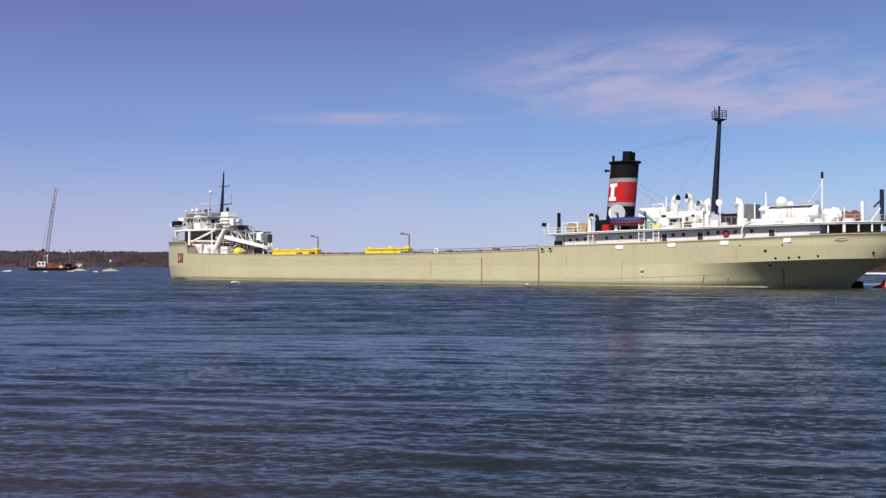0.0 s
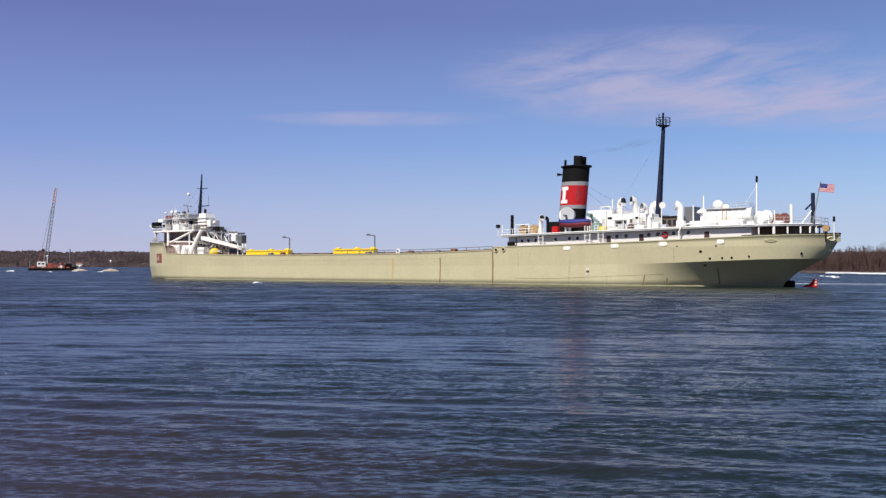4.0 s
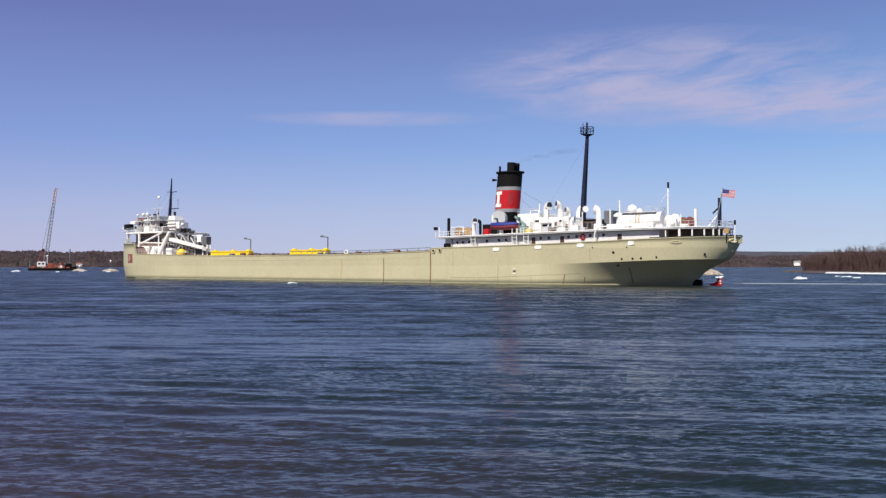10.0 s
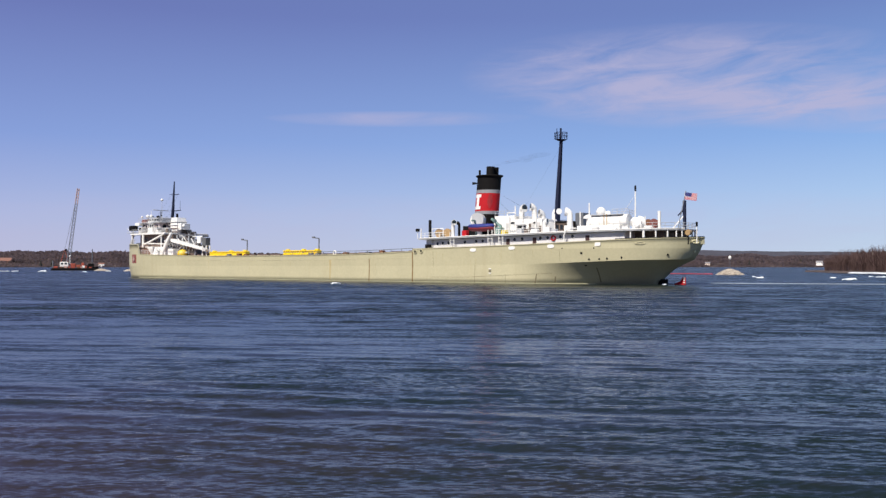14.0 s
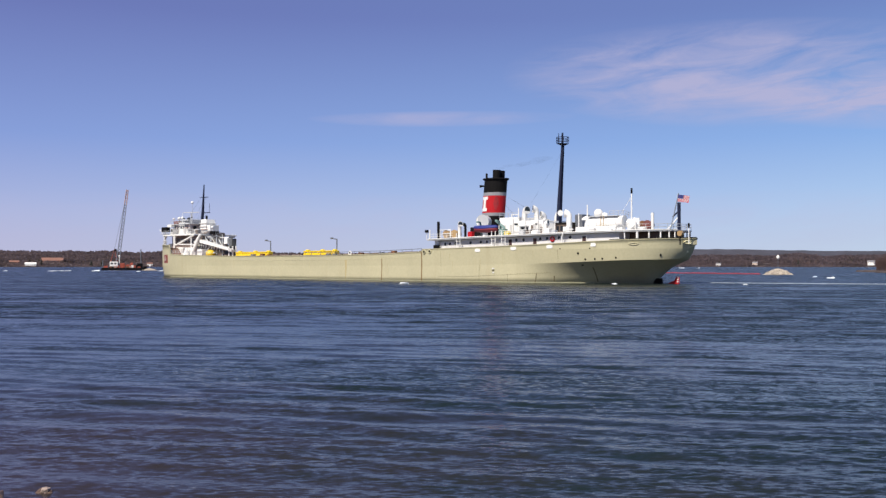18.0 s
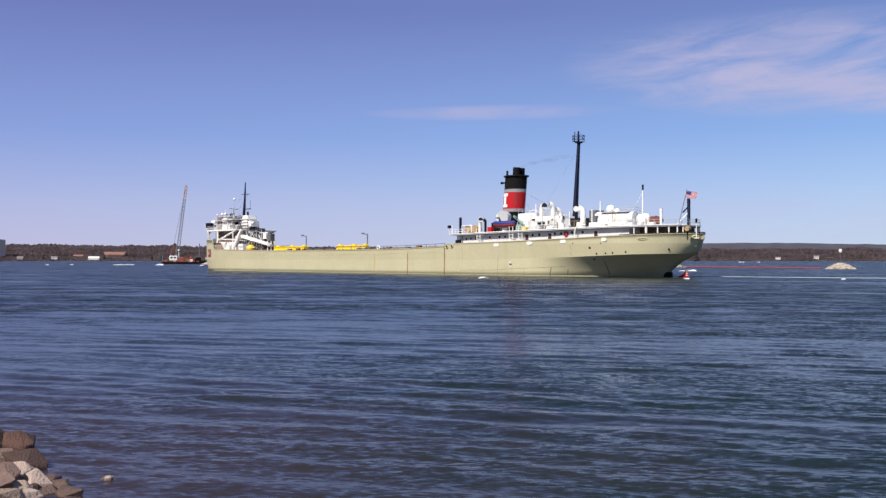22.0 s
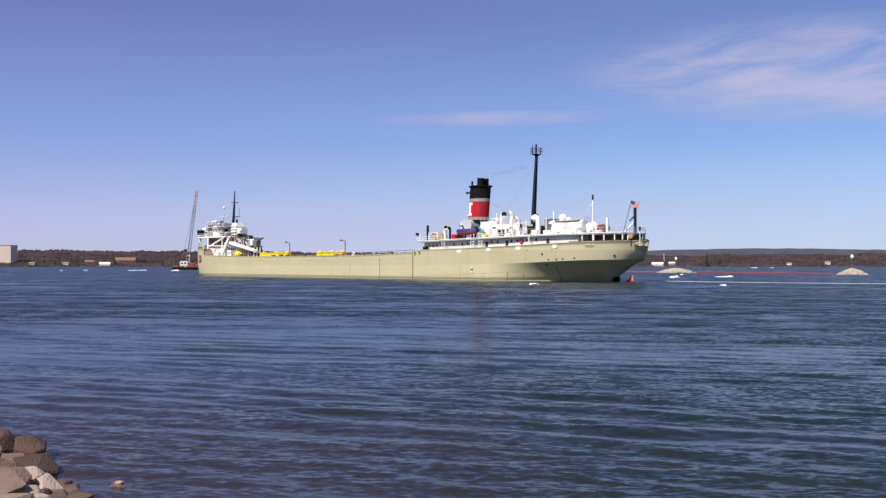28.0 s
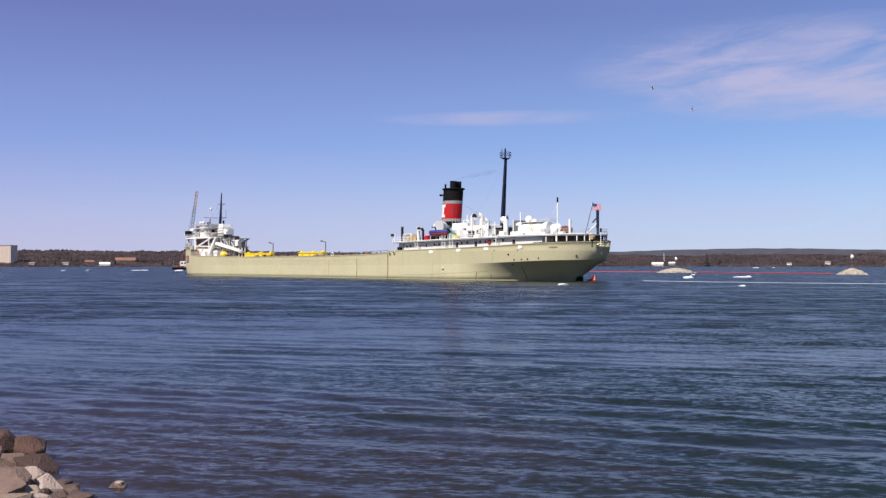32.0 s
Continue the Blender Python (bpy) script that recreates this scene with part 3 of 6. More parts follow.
part("plate_lap", Geo().tube([(u, hull_y(u, 0.95 + max(0, 37 - u) * 0.045), 0.95 + max(0, 37 - u) * 0.045) for u in range(20, 46, 2)], 0.03, 5), HULL_SEAM, hull, "thin lap line of the plating")
for u, z0, z1 in ((12.6, 0.3, 2.6), (22.5, 0.1, 1.6), (19.5, 0.3, 1.2)):
    part("discharge_streak", strip(u, z0, z1, 0.09, 0.09, 0.03, (z1 - z0) * 0.3), HULL_SEAM, hull, "dark upright discharge streak")
part("rubbing_strake", Geo().tube([(u, hull_y(u, 4.1), lerp_table(u, ((48, 4.33), (73, 4.0), (98, 3.95), (130, 4.3)))) for u in range(48, 131, 6)], 0.03, 6), HULL, hull)
for i, w in enumerate((1.6, 1.95, 2.3)):
    part("draft_mark", Geo().box(31.1, 31.55, HB - 0.4, HB + 0.02, w, w + 0.14), BLACK if i % 2 else WHITE, hull)
a = part("quarter_fairlead", Geo().tube([(5.62 + 0.62 * math.cos(q), half_at(5.62 + 0.62 * math.cos(q), 6.2) + 0.03, 6.2 + 0.15 * math.sin(q)) for q in [2 * math.pi * k / 14 for k in range(15)]], 0.08, 6, False), HULL, hull, "cream oval fairlead")
ring = part("stern_fairlead", Geo().tube([(-0.32 + 0.34 * math.cos(q), 1.27 + 0.62 * math.cos(q), 6.45 + 0.24 * math.sin(q)) for q in [2 * math.pi * k / 18 for k in range(19)]], 0.09, 6, False), PALE, hull, "pale oval fairlead in the stern")
part("stern_plate", Geo().rbox(0.0, 0.3, 0.5, 0.9, 4.85, 5.25, 0.05), PALE, hull, "small pale plate")
# Black puts the shadow side of this rail into its colour.
part("cap_rail", Geo().tube([(u, top_half(u) - 0.05, top_line(u) + 0.03) for u in (-1.1, -0.95, -0.7, -0.4, 0, 1, 2, 3, 4, 5, 7, 9)], 0.1, 6), BLACK, hull, "cap rail of the stern bulwark, black for its shadow side")
# anchor in its pocket
anchor = part("anchor_pocket", Geo().loft([[(u, hull_y(u, 3.5) - 0.3, 3.5), (u, hull_y(u, 3.5) + 0.03, 3.5), (u, hull_y(u, 5.5) + 0.03, 5.6), (u, hull_y(u, 5.5) - 0.3, 5.6)] for u in (139.2, 140.0, 140.8, 141.6, 142.4)], True, True), DULL_RED, hull, "dull red recess for the anchor")
part("anchor", Geo().tube([(140.9, 8.78, 5.2), (140.9, 8.78, 4.1)], 0.16, 7).tube([(140.2, 8.95, 4.6), (140.5, 8.9, 4.1), (140.9, 8.8, 4.0), (141.3, 8.65, 4.1), (141.6, 8.55, 4.6)], 0.14, 7), surface("faded_pink_paint", (0.34, 0.24, 0.23), 0.7, 0, 0.25, 0.6, 0.02), anchor, "pale grey stowed anchor")
# rudder and screw aperture under the counter
rud = part("rudder", Geo().loft([[(1.9, 0.0, z), (1.9 + w * 0.3, 0.15, z), (1.9 + w * 0.8, 0.18, z), (1.9 + w, 0, z), (1.9 + w * 0.8, -0.18, z), (1.9 + w * 0.3, -0.15, z)] for z, w in ((-1.0, 2.6), (0.1, 1.9), (0.5, 0.9), (1.15, 0.5))], True, True), RED, ship, "red rudder head just above the water")
for z in (0.25, 0.6, 0.95):
    part("draft_mark", Geo().box(1.98, 2.2, 0.02, 0.2, z, z + 0.16), WHITE, rud)
part("sternpost", Geo().rbox(4.9, 6.4, -0.35, 0.35, -1.0, 0.85, 0.12), BLACK, ship, "dark stern frame at the waterline")


# --- after deckhouses
def boat_deck_z(u):
    return 8.4 - 0.017 * u


def bd_half(u):
    return max(0.3, top_half(u - 0.4) - 0.30)


def house_loft(u0, u1, y, z0, inset=0.0):
    n = 24
    return Geo().loft([[(u, -min(y, bd_half(u) - 0.8), z0), (u, min(y, bd_half(u) - 0.8), z0), (u, min(y, bd_half(u) - 0.8), boat_deck_z(u) - 0.26), (u, -min(y, bd_half(u) - 0.8), boat_deck_z(u) - 0.26)] for u in [u0 + (u1 - u0) * k / n for k in range(n + 1)]], True, True)


aft = part("aft_deckhouse", house_loft(8.2, 44.6, 8.95, 4.7), surface("house_white", (0.66, 0.65, 0.65), 0.5, 0, 0.06, 2.0, 0.01, (0.40, 0.27, 0.18), 0.2, 2.0), ship, "white steel deckhouse with round windows and dark doorways")
# Dark brown stands in for the shade inside the open gallery.
inner = part("steering_house", house_loft(3.4, 8.2, 4.2, 5.2), BROWN, ship, "steering-gear house under the deck, dark brown for its shade")
deck_edge = part("boat_deck", slab(0.95, 47.3, bd_half, boat_deck_z, 0.18, 1.2), GREYW, ship, "grey boat deck that overhangs the house")
part("waterway_bar", Geo().tube([(u, bd_half(u) + 0.0, boat_deck_z(u) + 0.06) for u in [0.97, 1.3, 1.6, 2, 2.6, 3.4, 4.5, 6, 8, 10, 13, 17, 22, 27, 32, 37, 42, 47]], 0.09, 6), WHITE, ship)
WINDOW = Geo().tube([(0.34 * math.cos(q), 0.02, 0.34 * math.sin(q)) for q in [2 * math.pi * k / 14 for k in range(15)]], 0.05, 6, False).mesh("round_window", WHITE)
PANE = disc(Geo(), (0, 0, 0), (0, 1, 0), 0.33, 0.03).mesh("pane", GLASS)
for u in (43.6, 42.4, 41.1, 37.5, 35.1, 33.7, 27.2, 25.7, 22.2, 20.8, 18.46, 16.35):
    z = 6.72 + (43.6 - u) * 0.025
    w = new("round_window", WINDOW)
    w.parent, w.location = aft, (u, min(8.95, bd_half(u) - 0.8), z)
    p = new("pane", PANE)
    p.parent = w
for u in (28.5, 23.3, 13.8):
    y = min(8.95, bd_half(u) - 0.8)
    z0, z1 = 5.6, boat_deck_z(u) - 0.62
    d = part("door", Geo().box(u - 0.38, u + 0.38, y - 0.08, y + 0.05, z0, z1), surface("dark_red_door", (0.05, 0.022, 0.022), 0.6), aft, "dark open doorway")
    part("door_frame", Geo().box(u - 0.47, u - 0.38, y - 0.06, y + 0.07, z0, z1).box(u + 0.38, u + 0.47, y - 0.06, y + 0.07, z0, z1).box(u - 0.47, u + 0.47, y - 0.06, y + 0.07, z1, z1 + 0.09), WHITE, d)
part("lifebuoy", Geo().tube([(19.7 + 0.36 * math.cos(q), 9.07, 7.2 + 0.36 * math.sin(q)) for q in [2 * math.pi * k / 16 for k in range(17)]], 0.11, 8, False), RED, ship, "red ring lifebuoy on the house wall")
# ladders from the bulwark to the boat deck
for u in (39.7, 31.6, 29.4):
    z0, z1 = top_line(u) - 0.9, boat_deck_z(u) + 0.9
    lad = part("ladder", Geo().tube([(u - 0.42, 9.75, z0), (u - 0.42, 9.75, z1)], 0.07, 6).tube([(u + 0.42, 9.75, z0), (u + 0.42, 9.75, z1)], 0.07, 6), WHITE, ship, "white steel ladder")
    for k in range(5):
        rod("rung", [(u - 0.42, 9.75, z0 + 0.4 + k * 0.55), (u + 0.42, 9.75, z0 + 0.4 + k * 0.55)], 0.04, WHITE, lad, seg=5)
rod("goose_neck_pipe", [(17.3, 9.75, 5.6), (17.3, 9.75, 7.6), (16.9, 9.72, 8.35), (16.0, 9.7, 8.6), (15.2, 9.6, 8.6)], 0.11, WHITE, ship, "bent white pipe")
# open gallery round the stern
for u, r in ((7.16, 0.1), (5.5, 0.2), (4.06, 0.12), (2.78, 0.12), (1.88, 0.12), (1.3, 0.1)):
    rod("gallery_post", [(u, bd_half(u) - 0.25, 5.7), (u, bd_half(u) - 0.25, boat_deck_z(u) - 0.2)], r, WHITE, ship, "white post under the boat deck")
    rod("gallery_post", [(u, -bd_half(u) + 0.25, 5.7), (u, -bd_half(u) + 0.25, boat_deck_z(u) - 0.2)], r, WHITE, ship, "white post under the boat deck")
for u, v in ((2.8, 3.6), (2.2, 1.6), (1.8, -0.6)):
    for dv in (0, 0.8):
        rod("bollard", [(u, v + dv, 5.9), (u, v + dv, 7.05)], 0.2, BLACK, ship, "", 9)
rod("hose_reel", [(-0.35, 3.5, 7.75), (-0.35, 4.1, 7.75)], 0.42, BUFF, ship, "brown rope drum on the stern", 16)
rod("drum_stand", [(-0.3, 3.8, 6.0), (-0.3, 3.8, 7.5)], 0.1, BLACK, ship)
st = rod("stern_light_staff", [(-0.84, 2.06, 6.2), (-0.84, 2.06, 8.75)], 0.07, WHITE, ship, "white staff with a dark lamp")
rod("lamp", [(-0.84, 2.06, 8.7), (-0.84, 2.06, 9.35)], 0.16, BLACK, st)
aftrail = [(u, bd_half(u) - 0.15) for u in (9.5, 6.5, 4.4, 3.0, 2.0, 1.4, 1.1)] + [(u, -bd_half(u) + 0.15) for u in (1.1, 2.0, 3.0, 6.5)]
railing([(u, v, boat_deck_z(u)) for u, v in aftrail], ship, GREYW, 0.95, 1.5)
railing([(u, 9.6, boat_deck_z(u)) for u in (47, 44, 41.2)], ship, WHITE, 0.95, 1.2)
railing([(u, 9.6, boat_deck_z(u)) for u in (30.5, 27, 24, 20)], ship, WHITE, 0.9, 1.6)

# fore end of the boat deck
bx("deck_locker", 45.0, 46.2, 7.6, 9.0, 4.9, 7.4, WHITE, ship)
bx("winch_housing", 44.9, 46.0, 9.0, 9.6, 5.0, 6.6, BLACK, ship)
rod("vent_pipe", [(46.0, 8.2, 7.6), (46.0, 8.2, 10.9)], 0.26, BLACK, ship, "black upright pipe", 12)
lamp = rod("lamp_bracket", [(48.0, 9.2, 7.6), (48.0, 9.2, 8.9)], 0.07, WHITE, ship)
part("floodlight", Geo().rbox(47.7, 48.3, 8.95, 9.5, 8.9, 9.4, 0.06), BLACK, lamp, "dark floodlight")
rod("lamp_bracket", [(47.2, 9.2, 7.6), (47.2, 9.2, 9.4)], 0.09, WHITE, ship)
fr = part("frame", Geo().tube([(44.9, 8.9, 6.1), (44.9, 8.9, 9.3), (42.4, 8.9, 9.3), (42.4, 8.9, 7.7)], 0.09, 6).tube([(44.9, 8.9, 8.6), (42.4, 8.9, 8.6)], 0.06, 6), WHITE, ship, "white pipe frame")
for u in (43.6, 41.6):
    d = rod("drum", [(u, 7.4, 8.55), (u, 8.7, 8.55)], 0.62, BUFF, ship, "yellow-brown hawser drum", 18)
    rod("flange", [(u, 8.68, 8.55), (u, 8.8, 8.55)], 0.74, BUFF, d, "", 18)
    rod("stand", [(u, 8.0, 7.6), (u, 8.0, 8.2)], 0.3, WHITE, d)
cowl("ventilator", 40.5, 8.5, 7.6, 10.5, 0.42, ship, 2.6)
cowl("ventilator", 39.4, 8.2, 7.6, 10.35, 0.3, ship, 0.5, BLACK)
bx("fire_box", 37.2, 38.2, 8.2, 9.0, 7.75, 8.85, RED, ship, "bright red fire locker")
# lifeboat and davits
boat = part("lifeboat", Geo().loft([[(34.5 + 2.65 * k, 8.4 + w * math.cos(q), 9.2 + 0.62 * (math.sin(q) if q > math.pi else 0.15 * math.sin(q)) + 0.25 * abs(k) ** 2) for q in [2 * math.pi * i / 14 for i in range(14)]]
                                    for k, w in ((-1, 0.1), (-0.85, 0.55), (-0.5, 0.9), (0, 1.0), (0.5, 0.9), (0.85, 0.55), (1, 0.1))], True, True, True), surface("dull_red_boat", (0.20, 0.02, 0.03), 0.6, 0, 0.2, 1.0, 0.02), ship, "red lifeboat in its davits")
part("cover", Geo().loft([[(34.5 + 2.7 * k, 8.4 + w * 1.06 * math.cos(q), 9.3 + (0.55 * h if math.sin(q) > 0 else 0.25) * math.sin(q) + 0.25 * abs(k) ** 2) for q in [2 * math.pi * i / 12 for i in range(12)]]
                          for k, w, h in ((-1, 0.12, 0.3), (-0.85, 0.58, 0.7), (-0.5, 0.93, 0.95), (0, 1.02, 1.1), (0.5, 0.93, 0.95), (0.85, 0.58, 0.7), (1, 0.12, 0.3))], True, True, True), BLUE, boat, "blue canvas boat cover")
for u in (32.2, 36.6):
    rod("davit", [(u, 7.0, 7.7), (u, 7.1, 9.6), (u - 0.2, 7.7, 10.5), (u - 0.3, 8.6, 10.5)], 0.17, GREEN, ship, "dull green boat davit")
rod("davit_brace", [(32.9, 7.6, 10.7), (31.0, 7.6, 9.4), (31.0, 7.6, 7.8)], 0.24, GREEN, ship)
bx("winch", 30.5, 31.6, 7.2, 8.4, 7.7, 9.2, GREEN, ship, "dull green boat winch")
bx("grit_box", 29.6, 30.6, 7.4, 8.2, 7.8, 8.7, YELLOW, ship, "yellow deck box")
# big drum-shaped ventilator before the funnel
bv = rod("drum_ventilator", [(38.3, 3.9, 10.75), (37.6, 5.6, 10.75)], 1.15, WHITE, ship, "wide white drum ventilator", 28)
rod("rim", [(37.62, 5.55, 10.75), (37.58, 5.68, 10.75)], [1.24, 1.24], GREYW, bv, "", 28)
rod("pedestal", [(38.2, 4.2, 8.0), (38.2, 4.2, 10.0)], 0.5, WHITE, bv, "", 14)
bx("casing_base", 34.5, 42.5, -3.4, 3.4, 7.8, 9.9, BLACK, ship, "black funnel casing")


# --- funnel
SILVER = surface("silver_paint", (0.26, 0.26, 0.28), 0.5, 0, 0.12, 2.0, 0.01)
def funnel():
    def ring(k, r):
        u, z = 40.1 - 1.0 * k, 8.5 + 10.3 * k
        return [(u + r * 0.88 * math.cos(q), r * 0.80 * math.sin(q), z + 0.0) for q in [2 * math.pi * i / 40 for i in range(40)]]
    def lvl(z):
        return (z - 8.5) / 10.3
    f = part("funnel", Geo().loft([ring(lvl(z), 2.48) for z in (8.5, 12.0)], True, True, True), BLACK, ship, "raked black funnel with red band and silver stripes")
    for name, z0, z1, r, mat, lab in (("lower_stripe", 11.98, 12.55, 2.52, SILVER, "silver stripe"), ("red_band", 12.5, 15.72, 2.5, RED, "red band"), ("upper_stripe", 15.68, 16.28, 2.52, SILVER, "silver stripe"), ("black_top", 16.25, 18.75, 2.49, BLACK, "sooty black top")):
        part(name, Geo().loft([ring(lvl(z), r) for z in (z0, (z0 + z1) / 2, z1)], True, True, True), mat, f, lab)
    part("cap_rim", Geo().loft([ring(lvl(z), r) for z, r in ((18.55, 2.5), (18.7, 2.85), (18.9, 2.85), (18.92, 2.3))], True, True, True), BLACK, f, "flared black rim")
    for u, v in ((38.3, 0.75), (38.5, -0.75)):
        rod("exhaust_pipe", [(u + 0.1, v, 18.2), (u, v, 20.4)], 0.72, BLACK, f, "black exhaust pipe", 18)
    rod("whistle", [(40.6, 0.9, 18.5), (40.6, 0.9, 19.9)], 0.2, BLACK, f, "", 10)
    rod("horn", [(41.2, 1.0, 17.6), (41.9, 1.3, 17.6)], [0.14, 0.26], BLACK, f, "", 10)
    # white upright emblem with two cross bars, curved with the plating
    g = Geo()
    def arc(a0, a1, z0, z1):
        n = 5
        def p(q, z, r):
            k = lvl(z)
            return (40.1 - k + r * 0.88 * math.cos(q), r * 0.80 * math.sin(q), z)
        for i in range(n):
            qa, qb = radians(a0 + (a1 - a0) * i / n), radians(a0 + (a1 - a0) * (i + 1) / n)
            g.hexa([p(qa, z0, 2.49), p(qb, z0, 2.49), p(qb, z0, 2.56), p(qa, z0, 2.56), p(qa, z1, 2.49), p(qb, z1, 2.49), p(qb, z1, 2.56), p(qa, z1, 2.56)])
    arc(52, 91, 12.85, 13.4)
    arc(62.5, 80.5, 13.4, 14.95)
    arc(52, 91, 14.95, 15.5)
    part("emblem", g, WHITE, f, "white emblem on the red band")
    # slightly darker arcs on the red band's after port side
    g = Geo()
    for z, wd in ((13.1, 6), (13.5, 10), (13.9, 13), (14.3, 13), (14.7, 10), (15.1, 6)):
        arc(136 - wd, 136 + wd, z, z + 0.4)
    part("dark_patch", g, surface("darker_red", (0.29, 0.012, 0.017), 0.7, 0, 0.3, 1.0, 0.01), f, "darker patch on the red band")
    for v in (1.6, -1.6):
        rod("stay", [(37.4, v, 15.4), (31, v * 2.6, 11.3)], 0.015, BLACK, f, "", 5)
    return f


funnel()

# --- thin smoke drawn aft from the exhaust pipes
def smoke():
    m, nt, b = material("thin_smoke")
    N, L = nt.nodes, nt.links
    tc = N.new("ShaderNodeTexCoord")
    n = N.new("ShaderNodeTexNoise")
    n.inputs["Scale"].default_value, n.inputs["Detail"].default_value = 0.5, 4
    L.new(tc.outputs["Object"], n.inputs["Vector"])
    r = N.new("ShaderNodeMapRange")
    r.inputs["From Min"].default_value, r.inputs["From Max"].default_value, r.inputs["To Max"].default_value = 0.30, 0.70, 0.055
    L.new(n.outputs[0], r.inputs["Value"])
    L.new(r.outputs[0], b.inputs["Alpha"])
    b.inputs["Base Color"].default_value, b.inputs["Roughness"].default_value = (0.05, 0.045, 0.045, 1), 1.0
    b.inputs["Specular IOR Level"].default_value = 0.0
    rnd = random.Random(3)
    wisps = []
    for k in range(6):
        f = k / 5
        w = part("smoke_wisp", Geo().ball((0, 0, 0), 1.0, 18, 10), m, ship, "faint dark wisp of funnel smoke")
        w.visible_shadow = False
        spot = Vector((37.3 - 10 * f, 0.4 + f, 20.6 + 0.75 * f ** 0.6 + rnd.uniform(-0.08, 0.08)))
        wisps.append((w, spot, (1.0 + 1.3 * f, 0.4 + 0.5 * f, 0.22 + 0.2 * f), rnd.random() * 6))
        w.data.transform(Matrix.Diagonal((*wisps[-1][2], 1)))
        w.location = spot
    return wisps


WISPS = smoke()

# --- lookout mast with its caged platform
mast = rod("lookout_mast", [(25.05, 0, 8.2), (24.7, 0, 14), (24.05, 0, 23.9)], [0.55, 0.45, 0.28], NAVY, ship, "tall dark raked mast with a caged platform", 14)
nest = rod("platform", [(24.13, 0, 23.75), (24.1, 0, 24.05)], [0.5, 1.05], NAVY, mast, "", 16)
for z in (24.55, 25.1):
    part("hoop", Geo().tube([(24.1 + 1.08 * math.cos(q), 1.08 * math.sin(q), z) for q in [2 * math.pi * k / 16 for k in range(17)]], 0.05, 5, False), NAVY, nest)
for k in range(8):
    q = 2 * math.pi * k / 8
    rod("upright", [(24.1 + 1.05 * math.cos(q), 1.05 * math.sin(q), 24.0), (24.1 + 1.08 * math.cos(q), 1.08 * math.sin(q), 25.1)], 0.045, NAVY, nest, "", 5)
rod("head_lamp", [(24.1, 0.1, 24.0), (24.05, 0.1, 25.9)], 0.16, NAVY, mast)
rod("aerial", [(24.5, 0.6, 24.0), (24.5, 0.6, 25.8)], 0.06, NAVY, mast, "", 6)
rod("mast_ladder", [(24.7, 0.5, 9), (23.75, 0.35, 23.7)], 0.06, NAVY, mast, "", 5)
rod("fore_stay", [(24.6, 0.2, 22), (30.5, 3.0, 11.2)], 0.006, BLACK, mast, "", 4)
dish = rod("mast_dish", [(24.0, 0.9, 11.9), (23.7, 1.25, 11.9)], [0.25, 0.5], WHITE, mast, "white dish on the mast", 12)

# --- white engine casing with its ventilators
cas = bx("engine_casing", 24.6, 34.4, -5, 5, 7.8, 10.6, WHITE, ship, "white boiler casing with ventilators on its roof")
bx("raised_trunk", 30.2, 34.3, -4.6, 4.9, 10.6, 11.3, WHITE, cas)
bx("awning", 27.6, 29.6, 5.0, 6.0, 9.62, 9.74, GREYW, cas)
part("shaded_window", Geo().box(27.8, 29.4, 4.97, 5.03, 8.75, 9.5), GLASS, cas, "dark window under an awning")
for u in (27.7, 29.5):
    rod("awning_post", [(u, 5.9, 7.9), (u, 5.9, 9.65)], 0.06, WHITE, cas, "", 6)
for u in (33.2, 31.4, 26.4, 25.3):
    part("casing_panel", Geo().rbox(u - 0.4, u + 0.4, 5.0, 5.06, 8.4, 10.0, 0.02), PANEL, cas)
rod("roof_pipe", [(33.0, 3.0, 11.3), (33.0, 3.0, 11.9), (31.4, 3.0, 11.9), (31.4, 3.0, 11.3)], 0.1, WHITE, cas)
rod("roof_post", [(30.2, 4.6, 10.6), (30.2, 4.6, 12.9)], 0.1, WHITE, cas)
cowl("ventilator", 29.3, 4.0, 10.6, 12.8, 0.62, ship, 2.95)
cowl("ventilator", 26.7, 4.0, 10.6, 12.9, 0.6, ship, 0.8)
cowl("ventilator", 24.9, 4.2, 10.5, 11.8, 0.6, ship, 0.9)
cowl("ventilator", 23.8, 5.4, 8.0, 10.3, 0.45, ship, 3.4)
cowl("ventilator", 27.5, -3.2, 10.6, 12.6, 0.6, ship, 3.5)
bx("mast_house", 22.7, 25.4, -2.0, 3.4, 8.0, 10.1, GREYW, ship, "grey winch house at the mast foot")
bx("store_house", 19.6, 22.4, -3, 4.6, 8.0, 9.9, BROWN, ship, "dull brown deck store")
bx("store_roof", 19.4, 22.6, -3.2, 4.8, 9.9, 10.05, BLACK, ship)
cowl("ventilator", 19.1, 5.2, 8.1, 11.8, 0.62, ship, 0.35)
bx("exhaust_housing", 18.0, 19.5, 0.6, 3.0, 8.1, 11.4, STEEL, ship, "grey louvred exhaust housing")
railing([(34.2, 4.9, 11.3), (30.3, 4.9, 11.3)], cas, GREYW, 0.8, 0.9)
railing([(30.0, 5.0, 10.6), (24.8, 5.0, 10.6)], cas, GREYW, 0.85, 0.9)
for u, z0, wd, hg in ((33.9, 8.1, 0.25, 1.7), (32.3, 8.3, 0.3, 0.5), (30.4, 9.9, 0.35, 0.3), (26.9, 8.2, 0.22, 1.6), (25.9, 9.8, 0.3, 0.3), (24.9, 8.2, 0.2, 1.2)):
    part("casing_opening", Geo().box(u - wd, u + wd, 4.98, 5.09, z0, z0 + hg), BROWN if hg > 1 else GLASS, cas, "dark opening in the casing")
